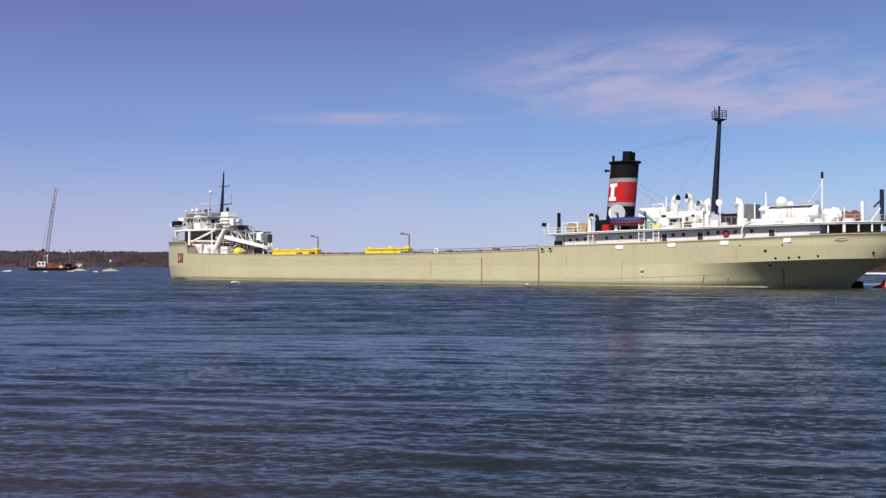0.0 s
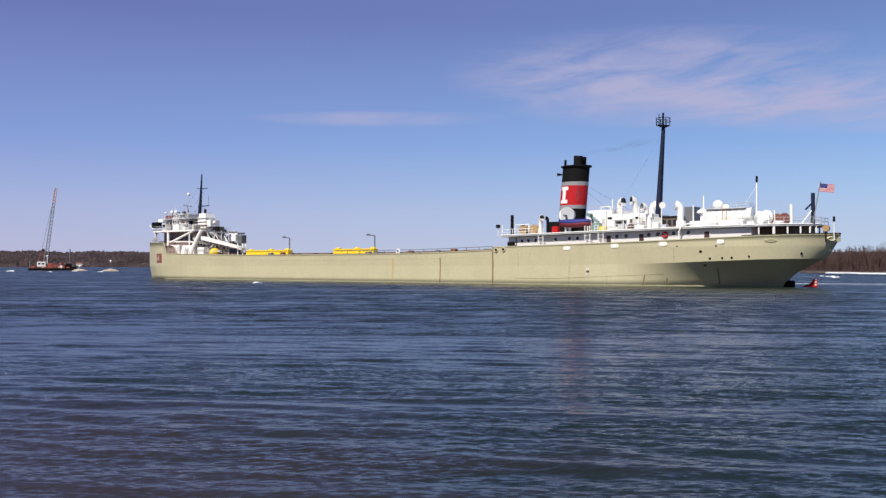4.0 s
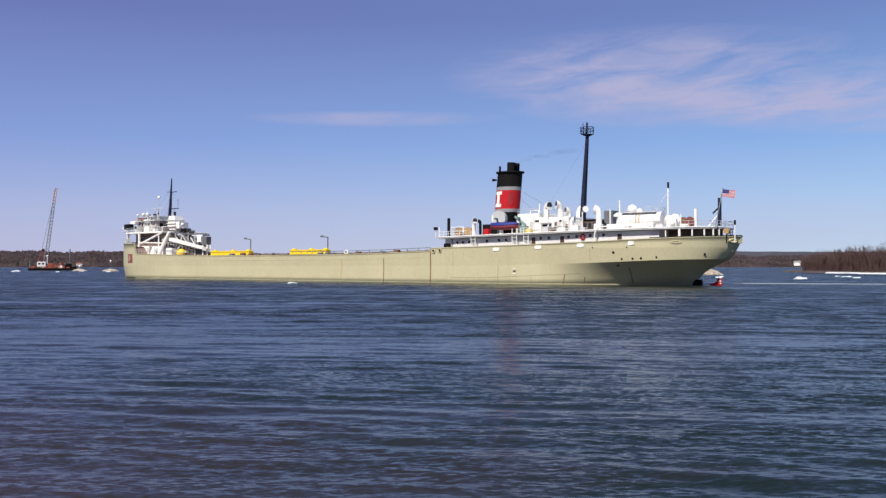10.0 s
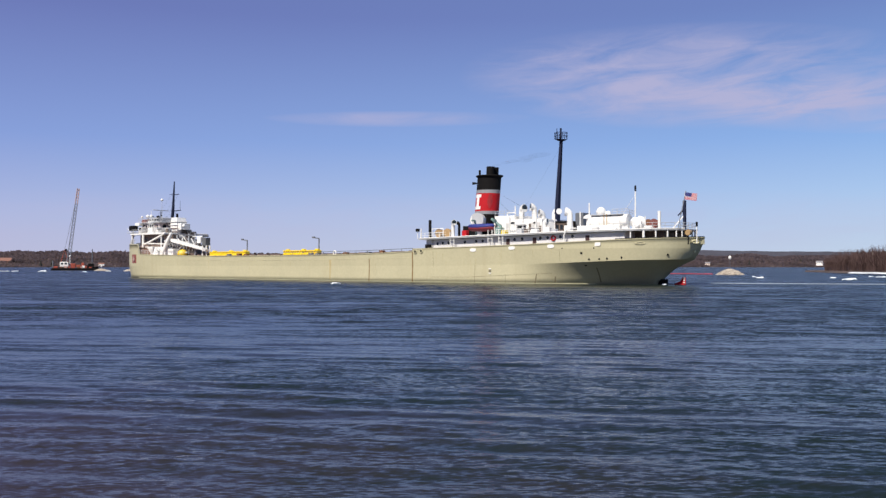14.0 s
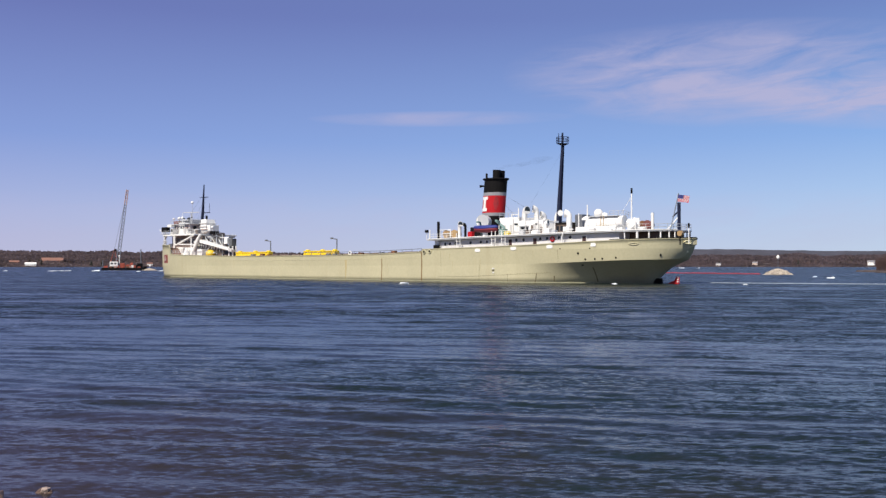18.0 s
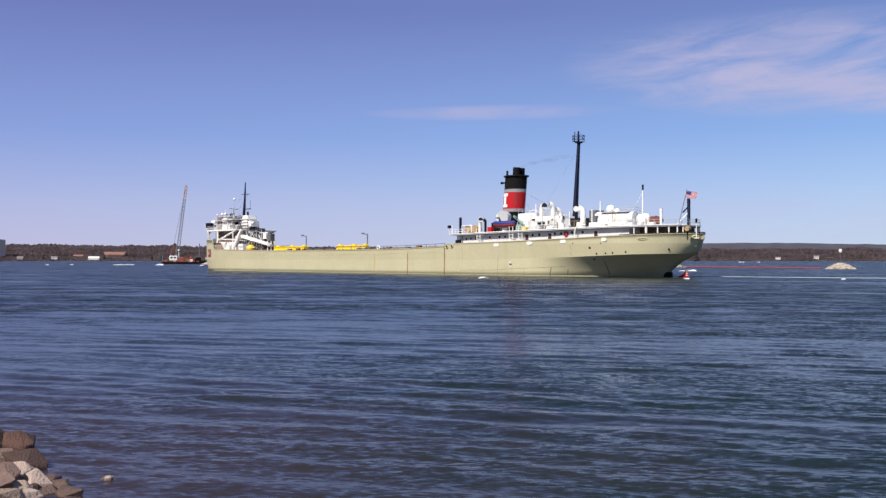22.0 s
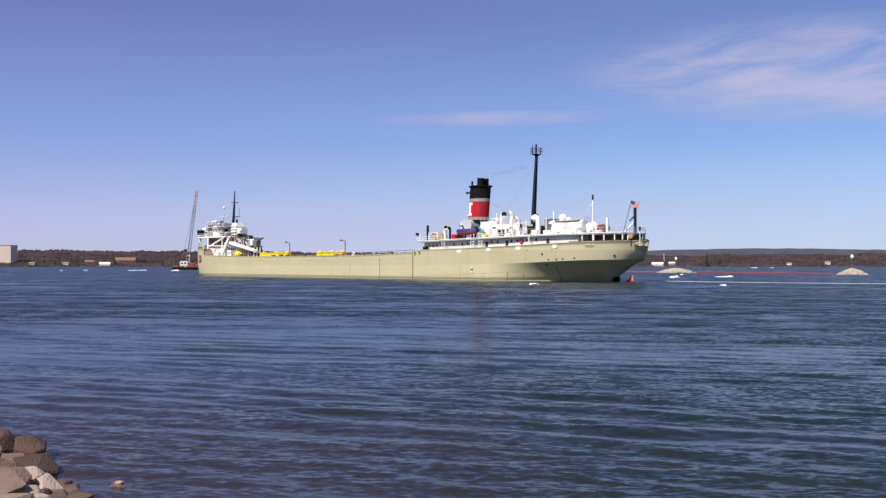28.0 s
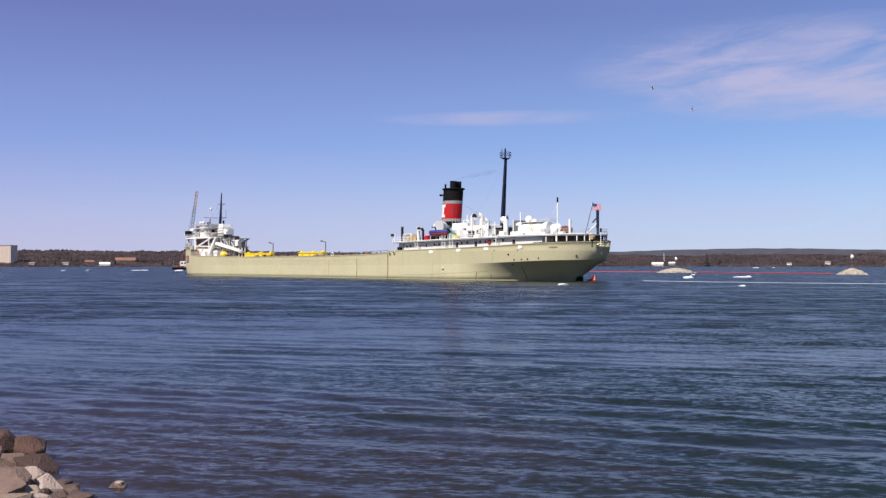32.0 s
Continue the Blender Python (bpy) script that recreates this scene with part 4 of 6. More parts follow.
for u, top in ((31.0, 11.2), (28.3, 12.2), (25.6, 11.6), (22.0, 11.2), (17.2, 11.4)):
    rod("vent_stack", [(u, 5.2, 8.0), (u, 5.2, top)], 0.09, WHITE, ship, "thin white vent stack", 8)
for u0, u1, z in ((34.0, 29.8, 8.75), (27.4, 24.8, 9.1)):
    rod("steam_pipe", [(u0, 5.15, z), (u1, 5.15, z)], 0.06, PANEL, cas, "", 6)
for u, v, sx, sz, m in ((21.8, 7.4, 0.5, 0.9, WHITE), (20.4, 7.6, 0.4, 0.6, GREYW), (18.2, 7.0, 0.6, 1.1, WHITE), (27.3, 7.2, 0.5, 0.8, GREYW), (25.8, 7.4, 0.4, 0.7, BROWN), (8.6, 6.2, 0.5, 0.8, WHITE), (10.8, 6.3, 0.7, 0.6, WHITE), (13.6, 6.6, 0.5, 0.7, PANEL)):
    bx("deck_box", u - sx, u + sx, v - 0.4, v + 0.4, 7.95, 8.1 + sz, m, ship, "", 0.05)
for k in range(3):
    bx("shade_slot", 20.0 + k * 0.8, 20.5 + k * 0.8, 4.58, 4.66, 8.7, 9.5, GLASS, ship, "", 0.02)
for u in (10.2, 12.0, 13.8, 15.4):
    part("tank_strap", Geo().tube([(u, 4.3 + 0.94 * math.cos(q), 9.85 + 0.94 * math.sin(q)) for q in [math.pi * k / 9 for k in range(-3, 10)]], 0.035, 5), GREYW, ship, "grey strap round the tank")
# --- tank, domes and gear on the after end of the boat deck
bx("tank_cradle", 10.0, 17.6, 2.5, 5.6, 8.1, 9.15, WHITE, ship, "white deck platform")
tank = rod("tank", [(9.1, 4.3, 9.85), (15.8, 4.3, 9.85)], 0.92, WHITE, ship, "white horizontal cylindrical tank", 24)
rod("end_ring", [(9.05, 4.3, 9.85), (9.25, 4.3, 9.85)], 0.98, WHITE, tank, "", 24)
bx("walkway", 9.8, 15.4, 3.2, 5.3, 10.74, 10.84, GREYW, tank)
for u in (12.4, 12.9):
    rod("tank_ladder", [(u, 5.3, 8.2), (u, 5.3, 10.9)], 0.05, BUFF, tank, "", 5)
rod("mushroom_ventilator", [(16.1, 4.6, 8.1), (16.1, 4.6, 10.4)], 0.3, WHITE, ship, "", 12)
rod("mushroom_head", [(16.1, 4.6, 10.3), (16.1, 4.6, 10.55), (16.1, 4.6, 10.9)], [0.75, 0.75, 0.3], WHITE, ship, "", 16)
rod("aerial_post", [(15.9, 4.6, 10.8), (15.9, 4.6, 12.75)], [0.12, 0.1], WHITE, ship)
part("dome", Geo().ball((13.9, 4.4, 11.3), 0.75, 18, 10).tube([(13.9, 4.4, 10.7), (13.9, 4.4, 11.0)], 0.4, 10), WHITE, ship, "white satellite dome")
part("dome", Geo().ball((12.9, 4.0, 10.95), 0.5, 14, 8), WHITE, ship, "small white satellite dome")
railing([(12.5, 3.4, 10.84), (9.9, 3.4, 10.84), (9.9, 1.0, 10.5)], ship, GREYW, 0.85, 0.8)
railing([(16.5, 3.0, 10.2), (14.6, 3.0, 10.6)], ship, GREYW, 0.8, 0.8)
wm = rod("white_mast", [(9.55, 1.5, 8.2), (9.5, 1.5, 14.6)], [0.14, 0.1], WHITE, ship, "slim white mast with a dark tip")
rod("tip", [(9.5, 1.5, 14.5), (9.5, 1.5, 15.35)], 0.16, BLACK, wm)
rod("mast_stay", [(9.5, 1.5, 14), (11.3, 2.2, 10.9)], 0.03, WHITE, wm, "", 4)
part("covered_winch", Geo().rock((7.6, 4.2, 9.2), (1.3, 1.0, 1.4), 5, 0.8, 10, 6), WHITE, ship, "winch under a white cover")
for u, v, m, l in ((5.9, 3.6, RUST, "rust-brown mooring winch"), (4.6, 4.4, surface("dull_red_paint", (0.16, 0.05, 0.045), 0.7, 0, 0.3, 1.0, 0.02), "dull red mooring winch")):
    wn = rod("mooring_winch", [(u, v - 0.6, 9.15), (u, v + 0.6, 9.15)], 0.6, m, ship, l, 14)
    bx("bed", u - 0.7, u + 0.7, v - 0.7, v + 0.7, 8.25, 8.55, STEEL, wn)
    rod("flange", [(u, v + 0.58, 9.15), (u, v + 0.68, 9.15)], 0.75, m, wn, "", 14)
for u, v, z in ((6.6, 5.2, 10.1), (5.7, 5.6, 10.3), (3.7, 5.0, 11.0)):
    ps = rod("deck_post", [(u, v, 8.3), (u, v, z)], 0.09 if z < 11 else 0.24, WHITE, ship, "white deck post")
    if z > 11:
        rod("post_head", [(u, v, z - 0.1), (u, v, z + 0.25)], 0.33, WHITE, ps, "", 12)
        rod("arm", [(u, v, 10.5), (u - 0.7, v, 10.2)], 0.12, BLACK, ps)
king = rod("stern_kingpost", [(3.0, -2.0, 8.35), (3.0, -2.0, 12.9)], 0.27, NAVY, ship, "dark blue kingpost at the stern", 12)
for v in (-3.6, 0.2):
    rod("brace", [(4.0, v, 8.4), (3.1, -2.0, 10.6)], 0.09, WHITE, king, "white brace")
rod("boom_arm", [(3.0, -2.0, 11.6), (3.9, -1.6, 10.6)], 0.12, NAVY, king)
staff = rod("flagstaff", [(1.4, 3.6, 8.4), (0.83, 2.1, 14.0)], 0.07, STEEL, ship, "leaning flagstaff")
bx("life_raft", 4.6, 5.9, 4.9, 5.9, 8.3, 8.9, WHITE, ship, "white life raft canister", 0.2)
bx("life_raft", 23.2, 24.6, 7.6, 8.6, 8.1, 8.75, WHITE, ship, "white life raft canister", 0.2)


# --- flag: striped columns of cloth that sway one after another
FLAG_BLUE = surface("flag_blue", (0.03, 0.035, 0.16), 0.8, 0, 0.1, 0.5, 0)
FLAG_RED = surface("flag_red", (0.45, 0.03, 0.045), 0.8, 0, 0.1, 0.5, 0)
FLAG_WHITE = surface("flag_white", (0.52, 0.48, 0.52), 0.8, 0, 0.1, 0.5, 0)
flag = part("flag", Geo().tube([(0, 0, -0.05), (0, 0, 1.1)], 0.025, 5), WHITE, ship, "striped red, white and blue flag streaming in the wind")
FLAG_COLS = []
for c in range(6):
    g = Geo()
    for k in range(14):
        z = 1.05 * k / 13
        g.v += [(0, -0.012, z), (0.32, -0.012, z), (0.32, 0.012, z), (0, 0.012, z)]
    for k in range(13):
        mi = 2 if (c < 3 and k >= 6) else (0 if k % 2 == 0 else 1)
        b = 4 * k
        for p in range(4):
            n = (p + 1) % 4
            g.face((b + p, b + n, b + 4 + n, b + 4 + p), False, mi)
    g.face((3, 2, 1, 0), False, 0)
    g.face((52, 53, 54, 55), False, 0)
    FLAG_COLS.append(part("flag_panel", g, [FLAG_RED, FLAG_WHITE, FLAG_BLUE], flag))
flag.matrix_basis = pose(0.92, 2.35, 12.75, 0, 0, 184)

# ---------- midship deck ----------
for u0, u1 in ((101.7, 114.6), (78.5, 88.9)):
    long = u1 - u0
    arm = part("hatch_crane", Geo().rbox(u0, u1, 4.2, 5.6, 5.15, 6.05, 0.1), YELLOW, ship, "yellow travelling hatch crane girder")
    part("girder_lip", Geo().box(u0 + 0.1, u1 - 0.1, 5.6, 5.72, 5.85, 6.05).box(u0 + 0.1, u1 - 0.1, 5.6, 5.72, 5.15, 5.3), YELLOW, arm)
    for k in range(7):
        u = u0 + long * (k + 0.5) / 7
        part("stiffener", Geo().box(u - 0.06, u + 0.06, 5.6, 5.7, 5.3, 5.85), YELLOW, arm)
    for k in (0.06, 0.45, 0.93):
        part("lifting_lug", Geo().rbox(u0 + long * k - 0.45, u0 + long * k + 0.45, 4.5, 5.3, 6.05, 6.32, 0.12), YELLOW, arm)
for u in (103.0, 79.6):
    dv = rod("lamp_post", [(u, 4.0, 5.0), (u, 4.0, 8.5)], 0.12, STEEL, ship, "grey deck lamp post with an arm")
    rod("arm", [(u, 4.0, 8.45), (u + 1.5, 4.0, 8.6)], 0.1, STEEL, dv)
    bx("lamp_head", u + 1.3, u + 2.0, 3.8, 4.2, 8.5, 8.85, STEEL, dv)
railing([(u, 9.7, top_line(u)) for u in (48.8, 54, 60, 66, 72, 78, 84)], ship, STEEL, 0.55, 3.0, (1.0,), 0.05)
g_mesh = Geo().rbox(-1.7, 1.7, -5.5, 5.5, 0, 0.42, 0.08).mesh("hatch_cover", surface("hatch_brown", (0.12, 0.085, 0.075), 0.7, 0, 0.25, 2.0, 0.02))
for k in range(17):
    u = 52 + k * 4.4
    h = new("cargo_hatch", g_mesh)
    h.parent, h.location = ship, (u, 0, top_line(u) - 0.05)
for u, w, m in ((57.5, 0.5, RUST), (61, 0.35, STEEL), (67, 0.4, RUST), (75, 0.35, STEEL), (77.0, 0.4, STEEL), (100, 0.5, RUST), (103.5, 0.4, STEEL), (97.5, 0.35, RUST)):
    bx("deck_fitting", u - 0.5, u + 0.5, 8.0, 8.8, top_line(u) - 0.08, top_line(u) + w, m, ship)

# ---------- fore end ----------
# The house's shade under the bridge deck is put into this brown-grey.
bow = bx("fore_house", 134.0, 146.0, -4.0, 4.0, 5.2, 10.5, surface("house_shade_brown", (0.20, 0.145, 0.125), 0.6, 0, 0.25, 2.0, 0.02), ship, "tall house under the bridge deck, coloured brown-grey for shade")
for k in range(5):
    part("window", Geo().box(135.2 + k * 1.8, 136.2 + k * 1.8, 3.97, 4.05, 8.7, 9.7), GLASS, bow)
part("forecastle_deck", slab(138.5, 156.0, lambda u: max(0.3, top_half(u) - 0.3), lambda u: 7.3 + 0.015 * (u - 138), 0.2, 1.5), DECK, ship)
bd = bx("bridge_deck", 131.8, 146.8, -6.3, 6.3, 10.5, 10.82, WHITE, ship, "white bridge deck on columns")
for s in (1, -1):
    for u in (141.4, 133.5, 146.4):
        rod("column", [(u, 6.0 * s, 5.3), (u, 6.0 * s, 10.5)], 0.30 if u == 141.4 else 0.16, WHITE, ship, "white deck column", 12)
    rod("diagonal_brace", [(140.6, 6.0 * s, 8.1), (131.9, 6.0 * s, 10.6)], 0.24, WHITE, ship, "white diagonal brace", 10)
    rod("mid_beam", [(141.4, 6.0 * s, 8.3), (132.0, 6.0 * s, 8.1)], 0.15, WHITE, ship)
for u0, u1, z1 in ((136.4, 139.6, 7.5), (131.0, 135.4, 7.35), (127.6, 129.8, 6.9)):
    hs = bx("deck_shelter", u0, u1, 4.6, 6.6, 5.4, z1, WHITE, ship, "low white deck shelter")
    for k in range(3):
        u = u0 + (u1 - u0) * (k + 0.5) / 3
        part("panel", Geo().rbox(u - 0.35, u + 0.35, 6.6, 6.64, 6.0, z1 - 0.45, 0.02), PANEL, hs)
part("hawse_cone", Geo().tube([(133.5, 7.4, 5.5), (133.5, 7.4, 6.4), (133.5, 7.4, 7.2)], [0.8, 0.5, 0.2], 12), WHITE, ship)
ph = bx("pilothouse", 138.6, 146.2, -3.4, 3.4, 10.82, 13.5, surface("weathered_house_paint", (0.47, 0.41, 0.41), 0.6, 0, 0.15, 1.5, 0.02, (0.25, 0.13, 0.09), 0.4, 1.0), ship, "white pilothouse with dark windows")
bx("wheelhouse_side", 140.6, 143.0, 3.4, 3.8, 10.9, 14.0, WHITE, ph)
bx("doorway", 139.3, 140.3, 3.36, 3.46, 10.9, 12.9, BROWN, ph)
bx("doorway", 143.4, 144.2, 3.36, 3.46, 10.9, 12.0, BROWN, ph)
for k in range(3):
    u = 140.9 + k * 0.8
    part("window", Geo().box(u - 0.28, u + 0.28, 3.78, 3.83, 12.3, 13.2), GLASS, ph)
for u0, u1, z0, z1 in ((143.8, 144.6, 12.2, 13.1), (145.0, 145.8, 12.2, 13.1), (139.0, 139.8, 11.0, 12.9)):
    part("window", Geo().box(u0, u1, 3.38, 3.44, z0, z1), GLASS, ph)
for v0, z0, z1 in ((-2.4, 12.2, 13.1), (-0.6, 11.0, 12.9), (1.4, 12.2, 13.1)):
    part("window", Geo().box(138.56, 138.63, v0, v0 + 1.0, z0, z1), GLASS, ph)
part("lifebuoy", Geo().tube([(139.5 + 0.35 * math.cos(q), 3.5, 11.6 + 0.35 * math.sin(q)) for q in [2 * math.pi * k / 12 for k in range(13)]], 0.1, 6, False), RED, ph)
bx("house_roof", 137.8, 147.0, -4.0, 4.0, 13.5, 13.68, GREYW, ph)
bx("bridge_wing", 145.6, 147.6, 3.0, 4.6, 12.9, 13.6, WHITE, ph)
bx("wing_shelter", 137.0, 138.4, 3.0, 5.0, 10.82, 12.2, PANEL, ph)
top = bx("upper_wheelhouse", 140.4, 145.4, -2.2, 2.4, 13.68, 14.8, GREYW, ship, "small grey upper wheelhouse with dark windows")
for k in range(5):
    u = 140.9 + k * 0.98
    part("window", Geo().box(u - 0.36, u + 0.36, 2.38, 2.44, 14.0, 14.6), GLASS, top)
railing([(146.9, 3.9, 13.68), (142, 3.9, 13.68), (137.9, 3.9, 13.68), (137.9, -3.9, 13.68)], ship, GREYW, 1.1, 1.1, (1.0, 0.66, 0.33))
railing([(146.7, 6.2, 10.82), (142, 6.2, 10.82), (131.9, 6.2, 10.82), (131.9, 2, 10.82)], ship, GREYW, 1.0, 1.3, (1.0, 0.66, 0.33))
railing([(u, top_half(u) - 0.25, 8.25) for u in (152, 149.5, 147, 144.5, 142, 140)], ship, GREYW, 1.0, 1.0)
for u in (145.1, 143.5):
    part("dome", Geo().ball((u, 2.5, 15.25), 0.42, 12, 7).tube([(u, 2.5, 13.7), (u, 2.5, 15.0)], 0.1, 6), WHITE, ship, "white dome aerial")
rm = rod("radar_mast", [(139.1, 2.6, 13.68), (139.1, 2.6, 16.3)], 0.16, GREYW, ship, "grey radar mast with a turning bar")
radar = part("radar_bar", Geo().rbox(-2.5, 2.5, -0.12, 0.12, -0.09, 0.09, 0.04), GREYW, rm, "grey radar bar")
radar.location = (139.1, 2.6, 16.55)
rod("lamp_post", [(139.8, 2.8, 13.68), (139.8, 2.8, 15.4)], 0.1, STEEL, ship)
part("floodlight", Geo().rbox(139.4, 140.2, 2.6, 3.2, 14.7, 15.2, 0.08), BLACK, ship)
bs = rod("ball_staff", [(138.6, 2.6, 13.7), (138.6, 2.6, 18.8)], 0.04, GREYW, ship, "thin staff with a white ball")
part("ball", Geo().ball((138.6, 2.6, 19.1), 0.36, 12, 8), WHITE, bs)
rod("aerial", [(146.0, 1.0, 13.7), (146.0, 1.0, 16.8)], 0.05, WHITE, ship, "", 5)
rod("aerial", [(144.2, -1.0, 14.7), (144.2, -1.0, 17.0)], 0.05, GREYW, ship, "", 5)
fm = rod("fore_mast", [(138.3, 0, 13.0), (137.8, 0, 17), (137.3, 0, 23.8)], [0.42, 0.34, 0.13], NAVY, ship, "dark steel foremast with two yards", 12)
rod("yard", [(138.0, 0, 20.5), (135.2, 0, 20.5)], 0.08, NAVY, fm)
rod("yard", [(138.6, 0, 16.5), (134.5, 0, 16.5)], 0.1, NAVY, fm)
rod("yard_drop", [(134.7, 0, 18.8), (134.7, 0, 16.5)], 0.04, NAVY, fm, "", 5)
rod("shroud", [(138.0, 0, 21), (143.5, 2, 13.8)], 0.012, BLACK, fm, "", 4)
tw = part("hoist_tower", Geo().hexa([(133.2, -1.8, 10.4), (136.9, -1.8, 10.4), (136.9, 1.8, 10.4), (133.2, 1.8, 10.4), (134.3, -1.2, 14.7), (136.6, -1.2, 14.7), (136.6, 1.2, 14.7), (134.3, 1.2, 14.7)]), WHITE, ship, "white tapered hoist tower with ledges")
for z in (11.2, 12.0, 12.8, 13.6):
    k = (z - 10.4) * 0.14
    bx("ledge", 133.0 + k * 1.6, 137.1, -2.0 + k, 2.1 - k, z, z + 0.12, PANEL if z > 12 else RUST, tw)
rod("vent", [(135.4, 0.4, 14.6), (135.4, 0.4, 15.7)], 0.28, BLACK, tw)
bx("tower_step", 132.2, 133.6, -1.2, 1.4, 11.6, 13.2, WHITE, tw)
bx("tower_foot", 131.6, 137.4, -2.6, 2.8, 10.5, 11.2, BROWN, tw)
leg = part("a_frame_leg", Geo().tube([(129.0, 6.2, 10.6), (130.2, 6.4, 8.6), (132.2, 6.4, 5.6)], [0.35, 0.5, 0.7], 8), WHITE, ship, "stout white A-frame leg")
boom = part("unloading_boom", Geo().hexa([(115.8, 5.7, 6.45), (128.2, 5.7, 8.5), (128.2, 6.9, 8.5), (115.8, 6.9, 6.45), (115.8, 5.7, 6.9), (128.2, 5.7, 9.25), (128.2, 6.9, 9.25), (115.8, 6.9, 6.9)]), WHITE, ship, "white sloping conveyor boom")
for k in range(8):
    u = 117 + k * 1.45
    z = 6.5 + (u - 115.8) * 2.05 / 12.4
    part("boom_rib", Geo().box(u - 0.05, u + 0.05, 6.9, 6.95, z, z + 0.4 + 0.3 * k / 8), WHITE, boom)
part("boom_tip", Geo().hexa([(114.6, 5.8, 6.1), (116.0, 5.8, 6.3), (116.0, 6.8, 6.3), (114.6, 6.8, 6.1), (114.6, 5.8, 6.6), (116.0, 5.8, 6.9), (116.0, 6.8, 6.9), (114.6, 6.8, 6.6)]), PANEL, boom)
part("hopper", Geo().ball((123.8, 6.6, 5.7), 1.15, 14, 7, 0.85), YELLOW, ship, "yellow domed hopper")
bx("machinery_house", 123.5, 129.0, -0.5, 3.0, 5.2, 7.9, surface("machinery_dark", (0.10, 0.085, 0.08), 0.7, 0, 0.3, 1.5, 0.02), ship, "dark machinery house")
gb = bx("hoist_cabin", 115.3, 116.7, 4.9, 6.2, 7.5, 9.25, surface("dark_grey_paint", (0.10, 0.105, 0.112), 0.7, 0, 0.25, 1.5, 0.02), ship, "dark grey hoist cabin on legs")
for u, v in ((115.2, 6.0), (116.8, 6.0), (115.2, 5.1), (116.8, 5.1)):
    rod("leg", [(u, v, 5.0), (u, v, 7.5)], 0.14, WHITE, gb)
for u in (115.2, 116.0, 116.8):
    bx("roof_lamp", u - 0.15, u + 0.15, 5.5, 6.0, 9.4, 9.8, STEEL, gb)
bx("control_cabin", 117.6, 119.0, 4.9, 6.0, 8.1, 9.5, WHITE, ship, "white control cabin")
rod("cabin_pipe", [(121.6, 5.4, 9.6), (117.6, 5.4, 9.6)], 0.1, WHITE, ship)
for u in (120.5, 123.0, 125.4, 127.8):
    rod("gallows_post", [(u, 5.4, 5.2), (u, 5.4, 10.4)], 0.13, GREYW, ship, "grey gallows post")
railing([(129.5, 5.4, 10.4), (125.5, 5.4, 10.5), (120.4, 5.4, 9.9)], ship, STEEL, 0.9, 1.0)
rod("gallows_beam", [(129.0, 5.4, 10.4), (120.5, 5.4, 9.8)], 0.16, STEEL, ship)
rod("gallows_brace", [(120.5, 5.4, 7.0), (125.4, 5.4, 10.3)], 0.1, STEEL, ship)
part("dome", Geo().ball((128.6, 3.0, 12.4), 0.42, 12, 7).tube([(128.6, 3.0, 10.2), (128.6, 3.0, 12.2)], 0.09, 6), WHITE, ship, "white dome aerial")
bx("winch_gear", 123.6, 125.4, 4.2, 5.8, 10.5, 11.3, BLACK, ship)
for i, (u, v, z, sx, sz, m) in enumerate(((130.8, 4.6, 9.2, 1.4, 1.0, BROWN), (129.0, 3.8, 10.0, 1.2, 0.9, STEEL), (127.2, 4.4, 9.6, 1.6, 0.5, WHITE), (124.4, 4.6, 8.7, 1.2, 1.0, BROWN), (122.2, 4.6, 8.4, 1.4, 0.7, STEEL), (121.0, 4.4, 7.2, 1.2, 1.4, BROWN), (126.6, 3.6, 7.9, 2.6, 0.9, BROWN), (119.6, 5.0, 6.6, 1.0, 0.8, WHITE))):
    bx("hoist_gear", u - sx / 2, u + sx / 2, v - 0.5, v + 0.5, z, z + sz, m, ship)
for k in range(7):
    u = 129.6 - k * 1.45
    rod("hoist_strut", [(u, 5.2, 9.9 - k * 0.13), (u - 1.4, 5.2, 8.6 - k * 0.2)], 0.09, WHITE if k % 2 else STEEL, ship, "", 6)
# forecastle: dark light box on a stand, steering pole
lb = bx("signal_box", 145.3, 147.7, 5.0, 6.2, 11.55, 12.85, BLACK, ship, "black signal box on a stand", 0.12)
rod("stand", [(146.9, 5.4, 7.5), (146.9, 5.4, 11.5)], 0.16, WHITE, lb)
bx("shelf", 145.6, 148.2, 4.6, 6.4, 11.0, 11.12, GREYW, lb)
rod("steering_pole", [(149.4, 5.6, 12.2), (145.7, 5.6, 10.1)], 0.08, WHITE, ship, "white leaning steering pole", 8)
# chart house awning, rails, lockers and lamps round the bridge
bx("wing_cab", 143.9, 145.2, 3.5, 5.0, 10.9, 12.5, PANEL, ph, "white bridge wing cab")
part("wing_window", Geo().box(144.1, 145.0, 4.98, 5.04, 11.7, 12.3), GLASS, ph)
bx("flag_locker", 144.6, 146.4, 2.0, 3.4, 13.7, 14.5, DULL_RED, ship, "dull red locker on the bridge roof")
for u, v, z, r in ((146.2, 3.4, 15.1, 0.3), (141.4, 3.2, 15.0, 0.22), (137.6, 3.4, 15.2, 0.2)):
    ps = rod("lamp_staff", [(u, v, 13.68), (u, v, z)], 0.05, GREYW, ship, "", 5)
    part("lamp", Geo().ball((u, v, z), r, 10, 6, 0.8), WHITE if r > 0.25 else BLACK, ps)
for u in (139.4, 137.2, 133.8):
    rod("awning_stanchion", [(u, 6.1, 10.82), (u, 6.1, 12.3)], 0.05, WHITE, ship, "", 5)
rod("awning_ridge", [(139.4, 6.1, 12.3), (133.8, 6.1, 12.25)], 0.05, WHITE, ship, "", 5)
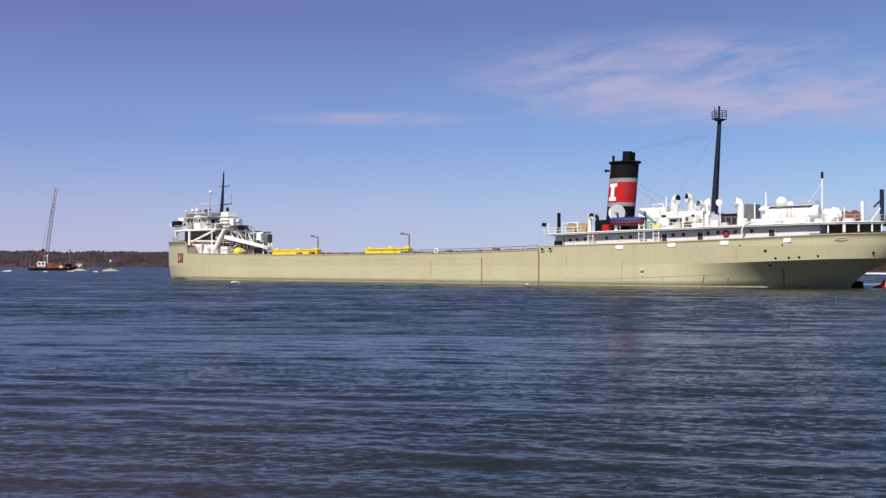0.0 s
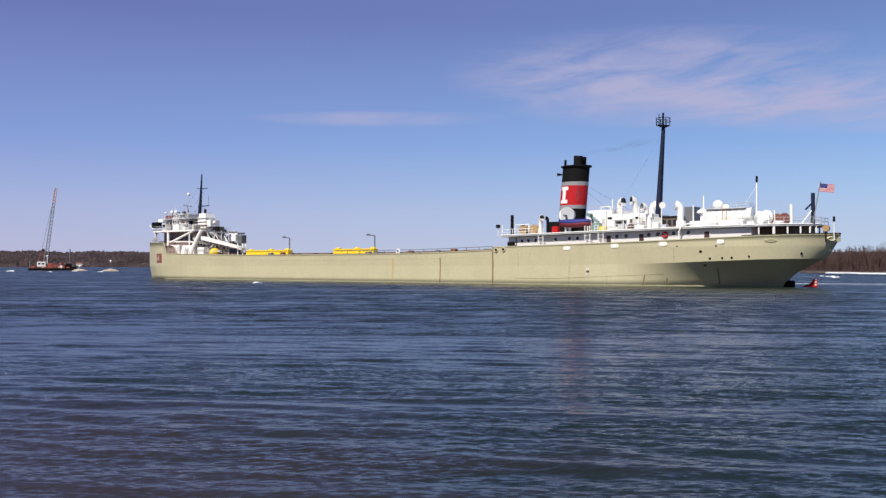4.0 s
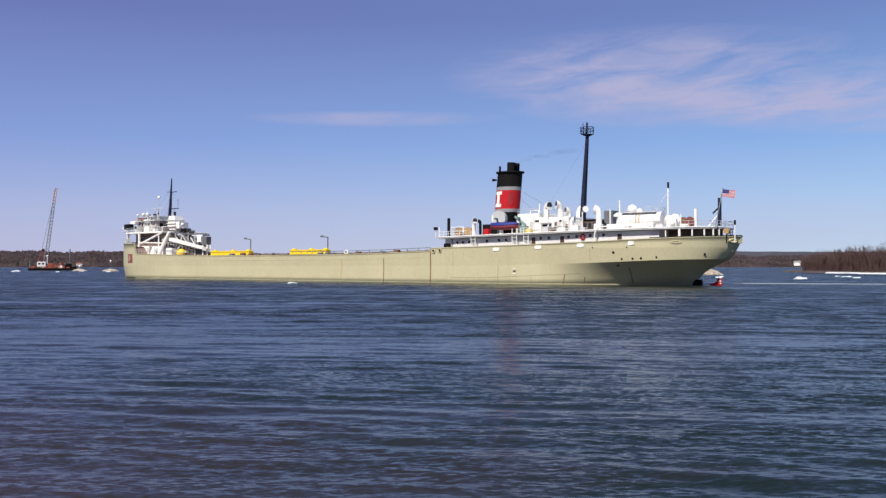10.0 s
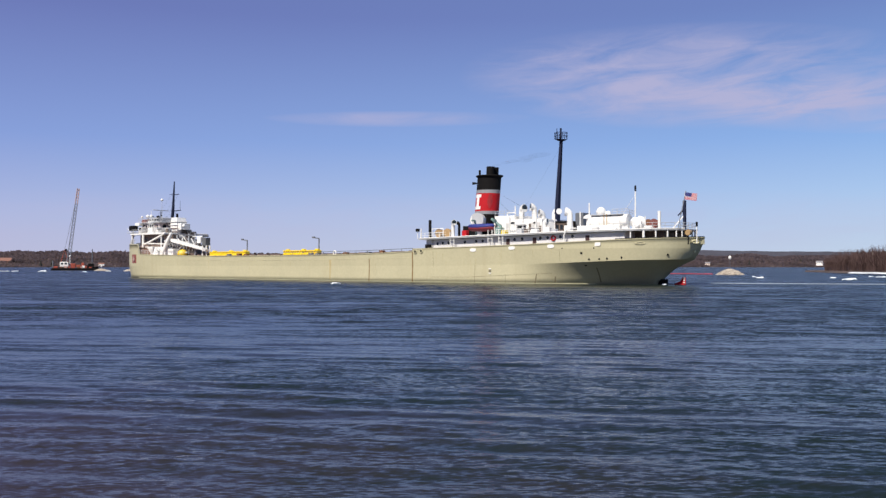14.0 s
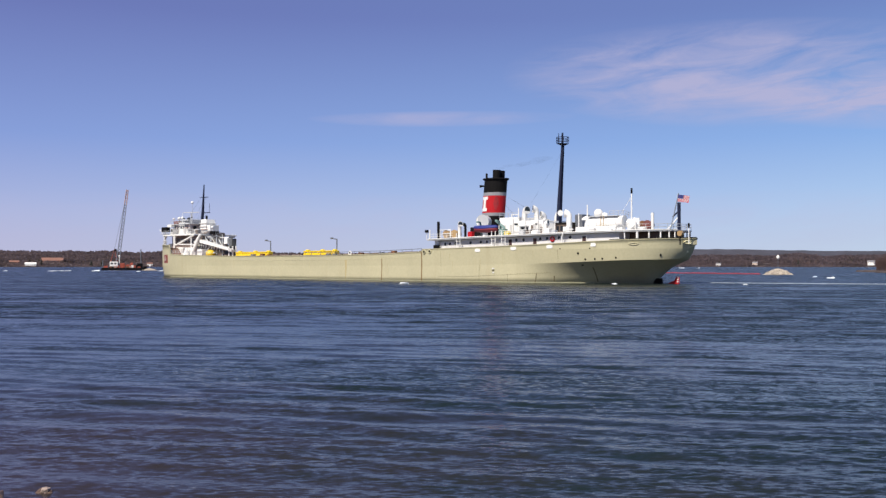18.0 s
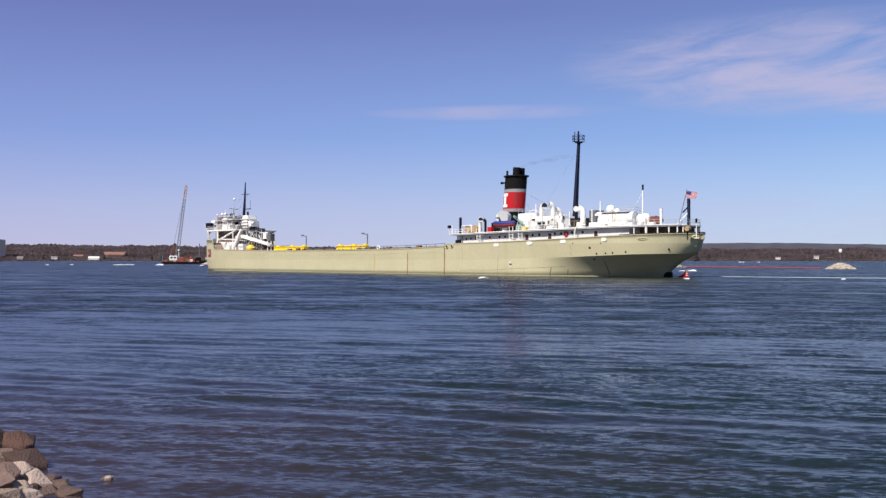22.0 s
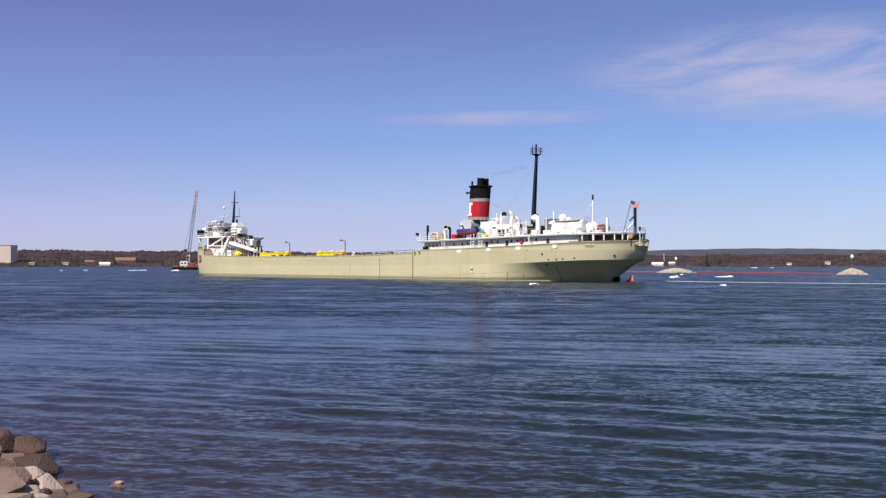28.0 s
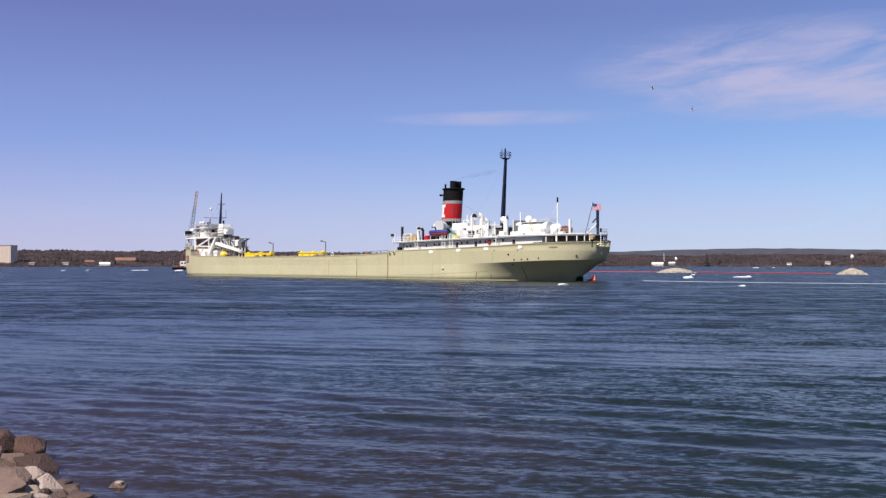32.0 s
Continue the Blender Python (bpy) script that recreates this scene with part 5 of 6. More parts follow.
for u, v, z0, z1, sx, m in ((137.6, 4.2, 10.82, 12.0, 0.7, BROWN), (136.4, 5.0, 10.82, 11.6, 0.6, WHITE), (132.8, 4.6, 10.82, 11.8, 0.5, BROWN), (134.4, 3.6, 10.82, 12.1, 0.9, PANEL)):
    bx("deck_locker", u - sx, u + sx, v - 0.5, v + 0.5, z0, z1, m, ship)
for k in range(5):
    rod("halyard", [(135.3 + k * 0.35, 0, 16.5 + (k % 2) * 4.0), (136.6 + k * 0.8, 2.6, 13.7)], 0.012, BLACK, fm, "", 4)
rod("yard", [(137.4, -0.6, 20.5), (137.9, 0.9, 20.5)], 0.06, NAVY, fm)
# open struts, rails and small gear under and behind the hoist tower
rnd_gear = random.Random(8)
for k in range(26):
    u, v = rnd_gear.uniform(118.5, 136.5), rnd_gear.uniform(3.2, 6.4)
    z0 = rnd_gear.uniform(5.3, 9.2)
    if k % 2:
        rod("deck_pipe", [(u, v, z0), (u + rnd_gear.uniform(-1.6, 1.6), v, z0 + rnd_gear.uniform(0.6, 1.6))], rnd_gear.uniform(0.05, 0.1), rnd_gear.choice((WHITE, WHITE, STEEL, RUST)), ship, "", 6)
    else:
        w, h = rnd_gear.uniform(0.25, 0.6), rnd_gear.uniform(0.3, 0.8)
        bx("gear_box", u - w, u + w, v - 0.3, v + 0.3, z0, z0 + h, rnd_gear.choice((WHITE, PANEL, BROWN, RUST, BLACK)), ship, "", 0.04)
railing([(131.4, 6.4, 7.4), (126, 6.4, 7.2), (119, 6.4, 6.2)], ship, WHITE, 0.9, 1.2)
railing([(137.4, 9.6, 5.75), (133, 9.9, 5.62), (128, 10.0, 5.5), (118, 10.0, 5.28)], ship, GREYW, 0.85, 1.6)
bx("windlass", 148.5, 151.5, -1.6, 1.8, 7.4, 8.7, STEEL, ship)


# ---------- water and shores ----------
def polar(az, d, z=0.0):
    a = radians(az)
    return Vector((d * math.sin(a), d * math.cos(a), z))


def wave_sheet():
    """Open water: a wedge of real waves off the shore, then a plain sheet out to the horizon."""
    rnd = np.random.RandomState(7)
    rows = [7.5]
    while rows[-1] < 330:
        rows.append(rows[-1] * (1.0042 if rows[-1] < 62 else 1.0135))
    rows = np.array(rows)
    Y, K = np.meshgrid(rows, np.linspace(0, 1, 860), indexing="ij")
    X = -(0.72 * Y + 8.5) + K * (1.30 * Y + 17.0)
    step = np.gradient(rows)[:, None]
    Z = np.zeros_like(X)
    # uneven wind: long bands across the view, rough and smooth
    band = np.zeros_like(X)
    for k in range(14):
        lx, ly = rnd.uniform(25, 120), rnd.uniform(5, 26)
        band += np.sin(X * 6.283 / lx + Y * 6.283 / ly + rnd.uniform(0, 6.28)) / 14 ** 0.5
    rough = np.clip(0.95 + 0.4 * band, 0.35, 1.7) * (1 - 0.4 * np.clip(1 - ((Y - 40) / 20) ** 2, 0, 1))
    for k in range(100):
        lam = 0.17 * (2.1 / 0.17) ** (k / 99.0)
        a = math.radians(-95 + rnd.normal() * (9 if lam > 0.9 else 17))
        kx, ky = math.cos(a) * 6.283 / lam, math.sin(a) * 6.283 / lam
        slope = 0.0145 * (0.7 if lam < 0.75 else 0.95)
        amp = slope * lam / 6.283
        keep = np.clip((lam / (step * 2.2) - 1.0), 0, 1)
        bend = rnd.uniform(0.4, 1.3)
        ph = X * kx + Y * ky + rnd.uniform(0, 6.28) + bend * np.sin(X * rnd.uniform(0.3, 1.3) + Y * 0.4 * rnd.uniform(-1, 1) + rnd.uniform(0, 6))
        Z += amp * keep * np.sin(ph) * rough
    Z *= np.clip((330 - Y) / 60, 0, 1)
    n, m = X.shape
    v = np.stack([X, Y, Z], -1).reshape(-1, 3)
    i = np.arange(n * m).reshape(n, m)
    f = np.stack([i[:-1, :-1], i[1:, :-1], i[1:, 1:], i[:-1, 1:]], -1).reshape(-1, 4)[:, ::-1]
    verts, faces = v.tolist(), f.tolist()
    me = bpy.data.meshes.new("water")
    me.from_pydata(verts, [], faces)
    me.polygons.foreach_set("use_smooth", [True] * len(faces))
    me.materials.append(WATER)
    ob = tagged(new("water", me), "wind-rippled dark blue lake water", "water", kind="structure")
    # plain water beyond the wedge, and beside and behind it
    g = Geo()
    x0, x1, x2, x3 = -(0.72 * 7.5 + 8.5), 0.58 * 7.5 + 8.5, -(0.72 * 327 + 8.5), 0.58 * 327 + 8.5
    far = 4950
    for q in (((-far, -far), (far, -far), (far, 7.5), (-far, 7.5)), ((-far, 7.5), (x0, 7.5), (x2, 327), (-far, 327)), ((x1, 7.5), (far, 7.5), (far, 327), (x3, 327))):
        g.poly([(x, y, -0.01) for x, y in q])
    for p, q in ((327, 600), (600, 1500), (1500, far)):
        g.poly([(-far, p, -0.01), (far, p, -0.01), (far, q, -0.01), (-far, q, -0.01)])
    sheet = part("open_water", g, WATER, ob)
    return ob


water = wave_sheet()


# Strong translucence keeps contrast low here, in place of distance haze.
WOOD_FAR = twiggy(surface("bare_woods", (0.250, 0.190, 0.178), 0.95, 0, 0.7, 60.0, 0, (0.30, 0.18, 0.14), 0.6, 0.0, per_island=0.14), 0.8)
WOOD_GREEN = surface("evergreen_woods", (0.028, 0.026, 0.022), 0.95, 0, 0.3, 30.0, 0)
# The bluish tint of the hills stands in for haze.
HILL = surface("far_hill_woods", (0.050, 0.049, 0.064), 0.95, 0, 0.45, 70.0, 0)
EARTH = surface("shore_earth", (0.080, 0.060, 0.056), 0.95, 0, 0.3, 40.0, 0)
SHORE_D = 1800


def shore_dist(az):
    return SHORE_D + 110 * noise.noise(Vector((az * 0.08, 0, 0)))


def shore_rise(az):
    return lerp_table(az, ((-60, 33), (-18, 31), (2, 23), (60, 21))) + 2.5 * noise.noise(Vector((az * 0.22, 4, 0)))


def tree_clump(g, c, w, tall, rnd):
    """A bare crown: a few upright sprays with rounded tops."""
    for k in range(4):
        q = rnd.uniform(-0.7, 0.7)
        o = Vector((c.x + rnd.uniform(-0.7, 0.7) * w, c.y + rnd.uniform(-0.7, 0.7) * w, c.z - 1))
        h = tall * rnd.uniform(0.8, 1.05)
        a = Vector((math.cos(q), math.sin(q), 0)) * w * rnd.uniform(0.45, 0.75)
        b = len(g.v)
        for s, f in ((-0.35, 0), (0.35, 0), (1.0, rnd.uniform(0.45, 0.6)), (0.8, rnd.uniform(0.78, 0.9)), (rnd.uniform(-0.2, 0.2), 1.0), (-0.75, rnd.uniform(0.8, 0.92)), (-1.0, rnd.uniform(0.45, 0.6))):
            g.v.append(tuple(o + a * s + Vector((0, 0, h * f))))
        g.face(range(b, b + 7))


def conifer(az, dd, tall, wide):
    """A dark pointed evergreen of drooping tiers."""
    rnd = random.Random(int(az * 100))
    t = thing("evergreen_tree", "dark pointed evergreen standing above the bare woods", "tree", Matrix.Translation(polar(az, shore_dist(az) + dd, 1.0)), "evergreens on the far shore")
    part("trunk", Geo().tube([(0, 0, 0), (0, 0, tall * 0.95)], [0.5, 0.1], 6), BROWN, t)
    g = Geo()
    for k in range(12):
        z = tall * (0.08 + 0.9 * k / 12)
        r = wide / 2 * (1 - k / 12.5)
        n = 11
        top = len(g.v)
        g.v.append((0, 0, z + tall * 0.13))
        for j in range(n):
            q, f = 6.283 * j / n + k, r * rnd.uniform(0.6, 1.15)
            g.v.append((f * math.cos(q), f * math.sin(q), z - rnd.uniform(0, 0.04) * tall))
        for j in range(n):
            g.face((top, top + 1 + j, top + 1 + (j + 1) % n))
    part("crown", g, WOOD_GREEN, t)


def far_shore():
    g = Geo()
    loops = []
    for i in range(241):
        az = -60 + 120 * i / 240
        d, h = shore_dist(az), shore_rise(az)
        loops.append([polar(az, d, -1), polar(az, d + 6, 0.8), polar(az, d + 60, 3 + h * 0.15), polar(az, d + 500, h), polar(az, d + 900, h * 0.8), polar(az, d + 1500, -3)])
    g.loft(loops, False, False, True)
    thing("ground", "low brown far shore of the lake", "shore", kind="structure", geo=g, material=EARTH)
    rnd = random.Random(4)
    for name, mat, count, lab in (("far_woods", WOOD_FAR, 30000, "leafless brown woods along the far shore"), ("evergreen_woods", WOOD_GREEN, 900, "dark evergreens scattered along the far shore")):
        g = Geo()
        for i in range(count):
            az = rnd.uniform(-50, 44)
            dd = rnd.uniform(1, 520) if i % 4 else rnd.uniform(0, 60)
            if name != "far_woods" and noise.noise(Vector((az * 0.9, 17, 0))) < 0.12:
                continue
            d, h = shore_dist(az) + dd, shore_rise(az)
            z0 = lerp_table(dd, ((0, 0.3), (6, 0.8), (60, 3 + 0.15 * h), (500, h)))
            tall = rnd.uniform(6.5, 10.0) * (0.85 + 0.5 * noise.noise(Vector((az * 0.6, 9, 0)))) * (0.38 if dd < 60 else 0.75 if dd < 120 else 1)
            tree_clump(g, polar(az, d, z0), rnd.uniform(1.6, 4.2) * (0.7 if name != "far_woods" else 1), tall, rnd)
        thing(name, lab, "trees", kind="stuff", geo=g, material=mat)
    # wooded hills far inland, distance haze put into their blue-grey colour
    g = Geo()
    loops = []
    for i in range(161):
        az = -50 + 95 * i / 160
        e = lerp_table(az, ((-50, 0.55), (-30, 0.55), (-12, 0.6), (2, 0.80), (6, 0.93), (10, 1.0), (14, 0.98), (18, 0.86), (24, 0.80), (45, 0.78)))
        e += 0.03 * noise.noise(Vector((az * 0.7, 2, 0))) + 0.012 * rnd.uniform(-1, 1)
        top = 3600 * math.tan(radians(e)) + 2.9
        loops.append([polar(az, 3300, -4), polar(az, 3450, top * 0.6), polar(az, 3600, top), polar(az, 3900, -4)])
    g.loft(loops, False, False, False)
    thing("far_hills", "wooded hills beyond the shore, tinted blue-grey for haze", "hills", kind="stuff", geo=g, material=HILL)


far_shore()
for az, dd, tall, wide in ((8.3, 4, 27, 14), (9.0, 12, 17, 10), (-27.9, 30, 15, 9), (-24.6, 12, 15, 10), (-25.2, 14, 13, 9), (-31.2, 20, 12, 8), (2.1, 20, 14, 8), (17.5, 16, 13, 8)):
    conifer(az, dd, tall, wide)

BRICK = surface("tan_concrete", (0.54, 0.44, 0.385), 0.8, 0, 0.1, 10.0, 0)
REDROOF = surface("red_brown_roof", (0.23, 0.115, 0.085), 0.8, 0, 0.15, 10.0, 0)
SIDING = surface("white_siding", (0.80, 0.78, 0.75), 0.7, 0, 0.06, 5.0, 0)
GREYROOF = surface("grey_roof", (0.22, 0.21, 0.22), 0.8, 0, 0.15, 5.0, 0)


def building(az, dd, wide, deep, tall, wall, roof, label, pitched=True, z=2.0, rows=1, cols=4, name="house", turn=-7):
    d = shore_dist(az) + dd
    b = thing(name, label, name.replace("_", " "), Matrix.Translation(polar(az, d, z)) @ pose(0, 0, 0, 0, 0, -az + turn))
    part("wall", Geo().box(-wide / 2, wide / 2, -deep / 2, deep / 2, -3, tall), wall, b)
    if pitched:
        r = tall + wide * 0.12 + 1.2
        part("roof", Geo().loft([[(x, -deep / 2 - 0.5, tall), (x, 0, r), (x, deep / 2 + 0.5, tall)] for x in (-wide / 2 - 0.6, wide / 2 + 0.6)], True, True), roof, b)
    else:
        part("roof", Geo().rbox(-wide / 2 - 0.3, wide / 2 + 0.3, -deep / 2 - 0.3, deep / 2 + 0.3, tall, tall + 0.8, 0.1), roof, b)
    for i in range(rows):
        for j in range(cols):
            x = -wide / 2 + wide * (j + 0.5) / cols
            z0 = tall * (i + 0.35) / rows
            part("window", Geo().box(x - wide / cols * 0.11, x + wide / cols * 0.11, -deep / 2 - 0.06, -deep / 2 + 0.05, z0, z0 + min(1.6, tall / rows * 0.5)), GLASS, b)
    return b


building(-33.65, 60, 24, 20, 36, BRICK, EARTH, "tan concrete apartment tower above the far shore", False, 2, 9, 6, "apartment_building", -34)
building(-28.45, 10, 18, 10, 4.0, SIDING, SIDING, "long white shoreside building with a pale roof", True, 1.0, 1, 5)
building(-27.3, 90, 38, 16, 7, REDROOF, REDROOF, "wide red-brown brick building among bare trees", True, 5, 2, 8)
building(-29.3, 60, 16, 10, 5, REDROOF, REDROOF, "red-brown house among bare trees", True, 4, 1, 3)
building(-30.6, 20, 10, 8, 4, SIDING, GREYROOF, "small white house with a grey roof", True, 2, 1, 3)
building(-32.4, 20, 9, 8, 4, BRICK, GREYROOF, "small tan house by the shore", True, 2, 1, 3)
building(5.4, 10, 22, 9, 3.4, BRICK, SIDING, "long low shed with a pale roof", True, 1.2, 1, 6)
building(6.25, 14, 12, 9, 5, GREYROOF, SIDING, "grey lakeside house with a white gable", True, 1.5, 1, 3)
building(15.1, 30, 9, 8, 5, BRICK, GREYROOF, "small tan house on the wooded shore", True, 2.5, 1, 2)
building(13.0, 20, 8, 7, 4, SIDING, GREYROOF, "small pale house on the wooded shore", True, 1.5, 1, 2)
building(21.4, 14, 11, 9, 3.2, SIDING, GREYROOF, "white house near the water's edge", True, 6.0, 1, 3)
building(-21.9, 20, 10, 8, 4, SIDING, REDROOF, "small white house under bare trees", True, 2, 1, 3)
tw = thing("radio_mast", "slim white radio mast above the woods", "mast", Matrix.Translation(polar(5.78, shore_dist(5.78) + 120, 4)))
part("shaft", Geo().tube([(0, 0, 0), (0, 0, 24)], [0.55, 0.35], 8), SIDING, tw)


# --- reef marks: heaps of pale stone with a post
def stone_heap(x, y, wide, high, top, seed):
    rnd = random.Random(seed)
    h = thing("stone_heap", "low heap of pale stones with a white-topped marker post", "stone heap", Matrix.Translation((x, y, 0)), "marker heaps in the water")
    core = [[(w * wide / 2 * math.cos(q), w * wide / 3 * math.sin(q), z) for q in [6.283 * k / 14 for k in range(14)]] for w, z in ((0.95, -0.3), (0.75, high * 0.35), (0.45, high * 0.7), (0.15, high * 0.9))]
    part("core", Geo().loft(core, True, True), PALE_STONE, h)
    for k in range(int(170 + wide * 9)):
        a, r = rnd.random() * 6.283, rnd.random() ** 0.75
        px, py = math.cos(a) * r * wide / 2, math.sin(a) * r * wide / 3
        z = max(0, high * (1 - r ** 1.7)) - 0.12
        s = rnd.uniform(0.2, 0.46)
        part("stone", Geo().rock((px, py, z), (s * 1.3, s, s), seed * 500 + k, 0.75, 6, 3), PALE_STONE, h)
    post = part("marker_post", Geo().tube([(0, 0, high - 0.6), (0, 0, top)], 0.07, 6), STEEL, h)
    part("marker_head", Geo().ball((0, 0, top), 0.5, 10, 6, 1.3), SIDING, post, "white marker ball")


stone_heap(83.8, 285.0, 8.6, 1.7, 5.4, 1)
stone_heap(39.5, 347.0, 14.0, 1.6, 5.2, 2)
stone_heap(-172.7, 470.0, 9.0, 1.1, 5.2, 3)
stone_heap(-203.0, 505.0, 8.0, 1.0, 2.6, 4)

# --- red floating boom strung between the reef marks
BOOM_RED = surface("boom_red", (0.34, 0.045, 0.06), 0.6, 0, 0.2, 1.0, 0.02)
path = [Vector(p) for p in ((-40, 400, 0), (9.8, 381.5, 0), (30, 372, 0), (53, 350, 0), (68, 322, 0), (81.5, 296, 0))]
boom_line = thing("floating_boom", "long red floating boom on the water", "floating boom")
for a, b in zip(path, path[1:]):
    n = max(1, round((b - a).length / 4.0))
    for i in range(n):
        p, q = a.lerp(b, i / n), a.lerp(b, (i + 0.94) / n)
        w = Vector((0, 0, 0.14 + 0.05 * math.sin(i * 2.1)))
        part("float", Geo().tube([p + w, q + w], 0.21, 8), BOOM_RED, boom_line)

# --- crane barge
BARGE_RED = surface("barge_red", (0.30, 0.06, 0.035), 0.7, 0, 0.25, 2.0, 0.02)
ORANGE = surface("faded_orange", (0.46, 0.28, 0.23), 0.6, 0, 0.15, 2.0, 0.01)
barge = thing("crane_barge", "work barge with a tall lattice crane and red machinery", "barge", pose(-234.5, 545, 0, 0, 0, 23.5))
part("pontoon", Geo().rbox(-14, 13, -6, 6, -0.6, 1.5, 0.3), BLACK, barge, "low black pontoon")
cabin = part("crane_cabin", Geo().rbox(-9.2, -4.4, -3.5, 1.0, 2.2, 5.2, 0.2), SIDING, barge, "white crane cabin")
part("window", Geo().box(-8.6, -7.4, -3.56, -3.48, 3.6, 4.6), GLASS, cabin)
part("window", Geo().box(-6.6, -5.4, -3.56, -3.48, 3.6, 4.6), GLASS, cabin)
part("undercarriage", Geo().rbox(-9.6, -3.6, -3.8, 3.8, 1.5, 2.3, 0.2), BLACK, barge)
for x0, x1, z1, m in ((-3.2, -0.4, 4.2, BARGE_RED), (0.0, 2.4, 3.4, BARGE_RED), (2.8, 4.4, 4.6, BARGE_RED), (5.4, 7.2, 3.2, BLACK), (-12.6, -10.2, 2.6, BARGE_RED)):
    part("machinery", Geo().rbox(x0, x1, -3, 2.2, 1.5, z1, 0.2), m, barge)
part("white_container", Geo().rbox(3.2, 4.8, -5.2, -3.4, 1.5, 2.9, 0.1), SIDING, barge)
for k in range(9):
    x = -11.5 + k * 2.3
    part("deck_load", Geo().rbox(x, x + 1.0 + 0.4 * (k % 3), -5.4, -4.2, 1.5, 2.1 + 0.5 * ((k * 5) % 4) / 2, 0.1), (BARGE_RED, RUST, ORANGE, BARGE_RED)[k % 4], barge)
part("tug_hull", Geo().loft([[(x, -w, 0), (x, w, 0), (x, w * 1.15, h), (x, -w * 1.15, h)] for x, w, h in ((12.6, 0.3, 2.4), (11, 1.6, 2.1), (7, 2.2, 1.9), (5, 2.0, 2.0))], True, True), BLACK, barge, "black work boat alongside")
part("tug_house", Geo().rbox(6.6, 10.0, -1.6, 1.6, 1.9, 4.2, 0.15), BLACK, barge)
for x in (9.0, -13.2):
    part("spud", Geo().tube([(x, 3, 0), (x, 3, 13 if x > 0 else 6)], 0.32, 8), STEEL, barge)
part("floodlight_mast", Geo().tube([(-3.6, -2, 2), (-3.6, -2, 8.5)], 0.2, 6).ball((-3.6, -2, 8.6), 0.6, 8, 5), SIDING, barge)


def lattice(p0, p1, w0, w1, n, mats):
    p0, p1 = Vector(p0), Vector(p1)
    d = (p1 - p0).normalized()
    a = d.cross(Vector((0, 1, 0))).normalized()
    c = d.cross(a)
    cage = part("lattice_boom", Geo().tube([p0, p0 + d * 1.5], 0.5, 8), mats[0], barge, "tall lattice crane boom with a faded orange head")
    def corner(k, s, t):
        w = w0 + (w1 - w0) * k
        return p0.lerp(p1, k) + a * w * s + c * w * t
    for s, t in ((1, 1), (1, -1), (-1, -1), (-1, 1)):
        part("chord", Geo().tube([corner(k, s, t) for k in (0, 0.5, 0.8)], 0.22, 5), mats[0], cage)
        part("chord", Geo().tube([corner(k, s, t) for k in (0.8, 1.0)], 0.22, 5), mats[1], cage, "faded orange end chord")
    for i in range(n):
        k0, k1 = i / n, (i + 1) / n
        g = Geo()
        for (s, t), (s2, t2) in (((1, 1), (1, -1)), ((1, -1), (-1, -1)), ((-1, -1), (-1, 1)), ((-1, 1), (1, 1))):
            g.tube([corner(k0, s, t), corner(k1, s2, t2)], 0.12, 4)
        part("lacing", g, mats[1 if k0 >= 0.8 else 0], cage)


JIB = surface("grey_blue_jib", (0.20, 0.21, 0.25), 0.6, 0, 0.15, 2.0, 0.01)
lattice((-4.8, -1, 3.2), (0.8, -1, 49.8), 0.9, 0.6, 22, (JIB, ORANGE))
part("pendant", Geo().tube([(0.8, -1, 49.6), (-6.5, -1, 13.0)], 0.09, 4), STEEL, barge)
part("gantry", Geo().tube([(-8.6, -1, 5.2), (-6.5, -1, 13.2), (-4.8, -1, 5.0)], 0.25, 5), BARGE_RED, barge)
part("block", Geo().rbox(-6.6, -5.2, -1.4, -0.6, 11.8, 13.0, 0.1), BLACK, barge)

# --- wooded point with an ice edge
TWIG = twiggy(surface("bare_twigs", (0.185, 0.118, 0.112), 0.95, 0, 0.4, 3.0, 0, per_island=0.3), 0.6)
BIRCH = surface("birch_bark", (0.58, 0.52, 0.46), 0.8, 0, 0.2, 0.6, 0.01)


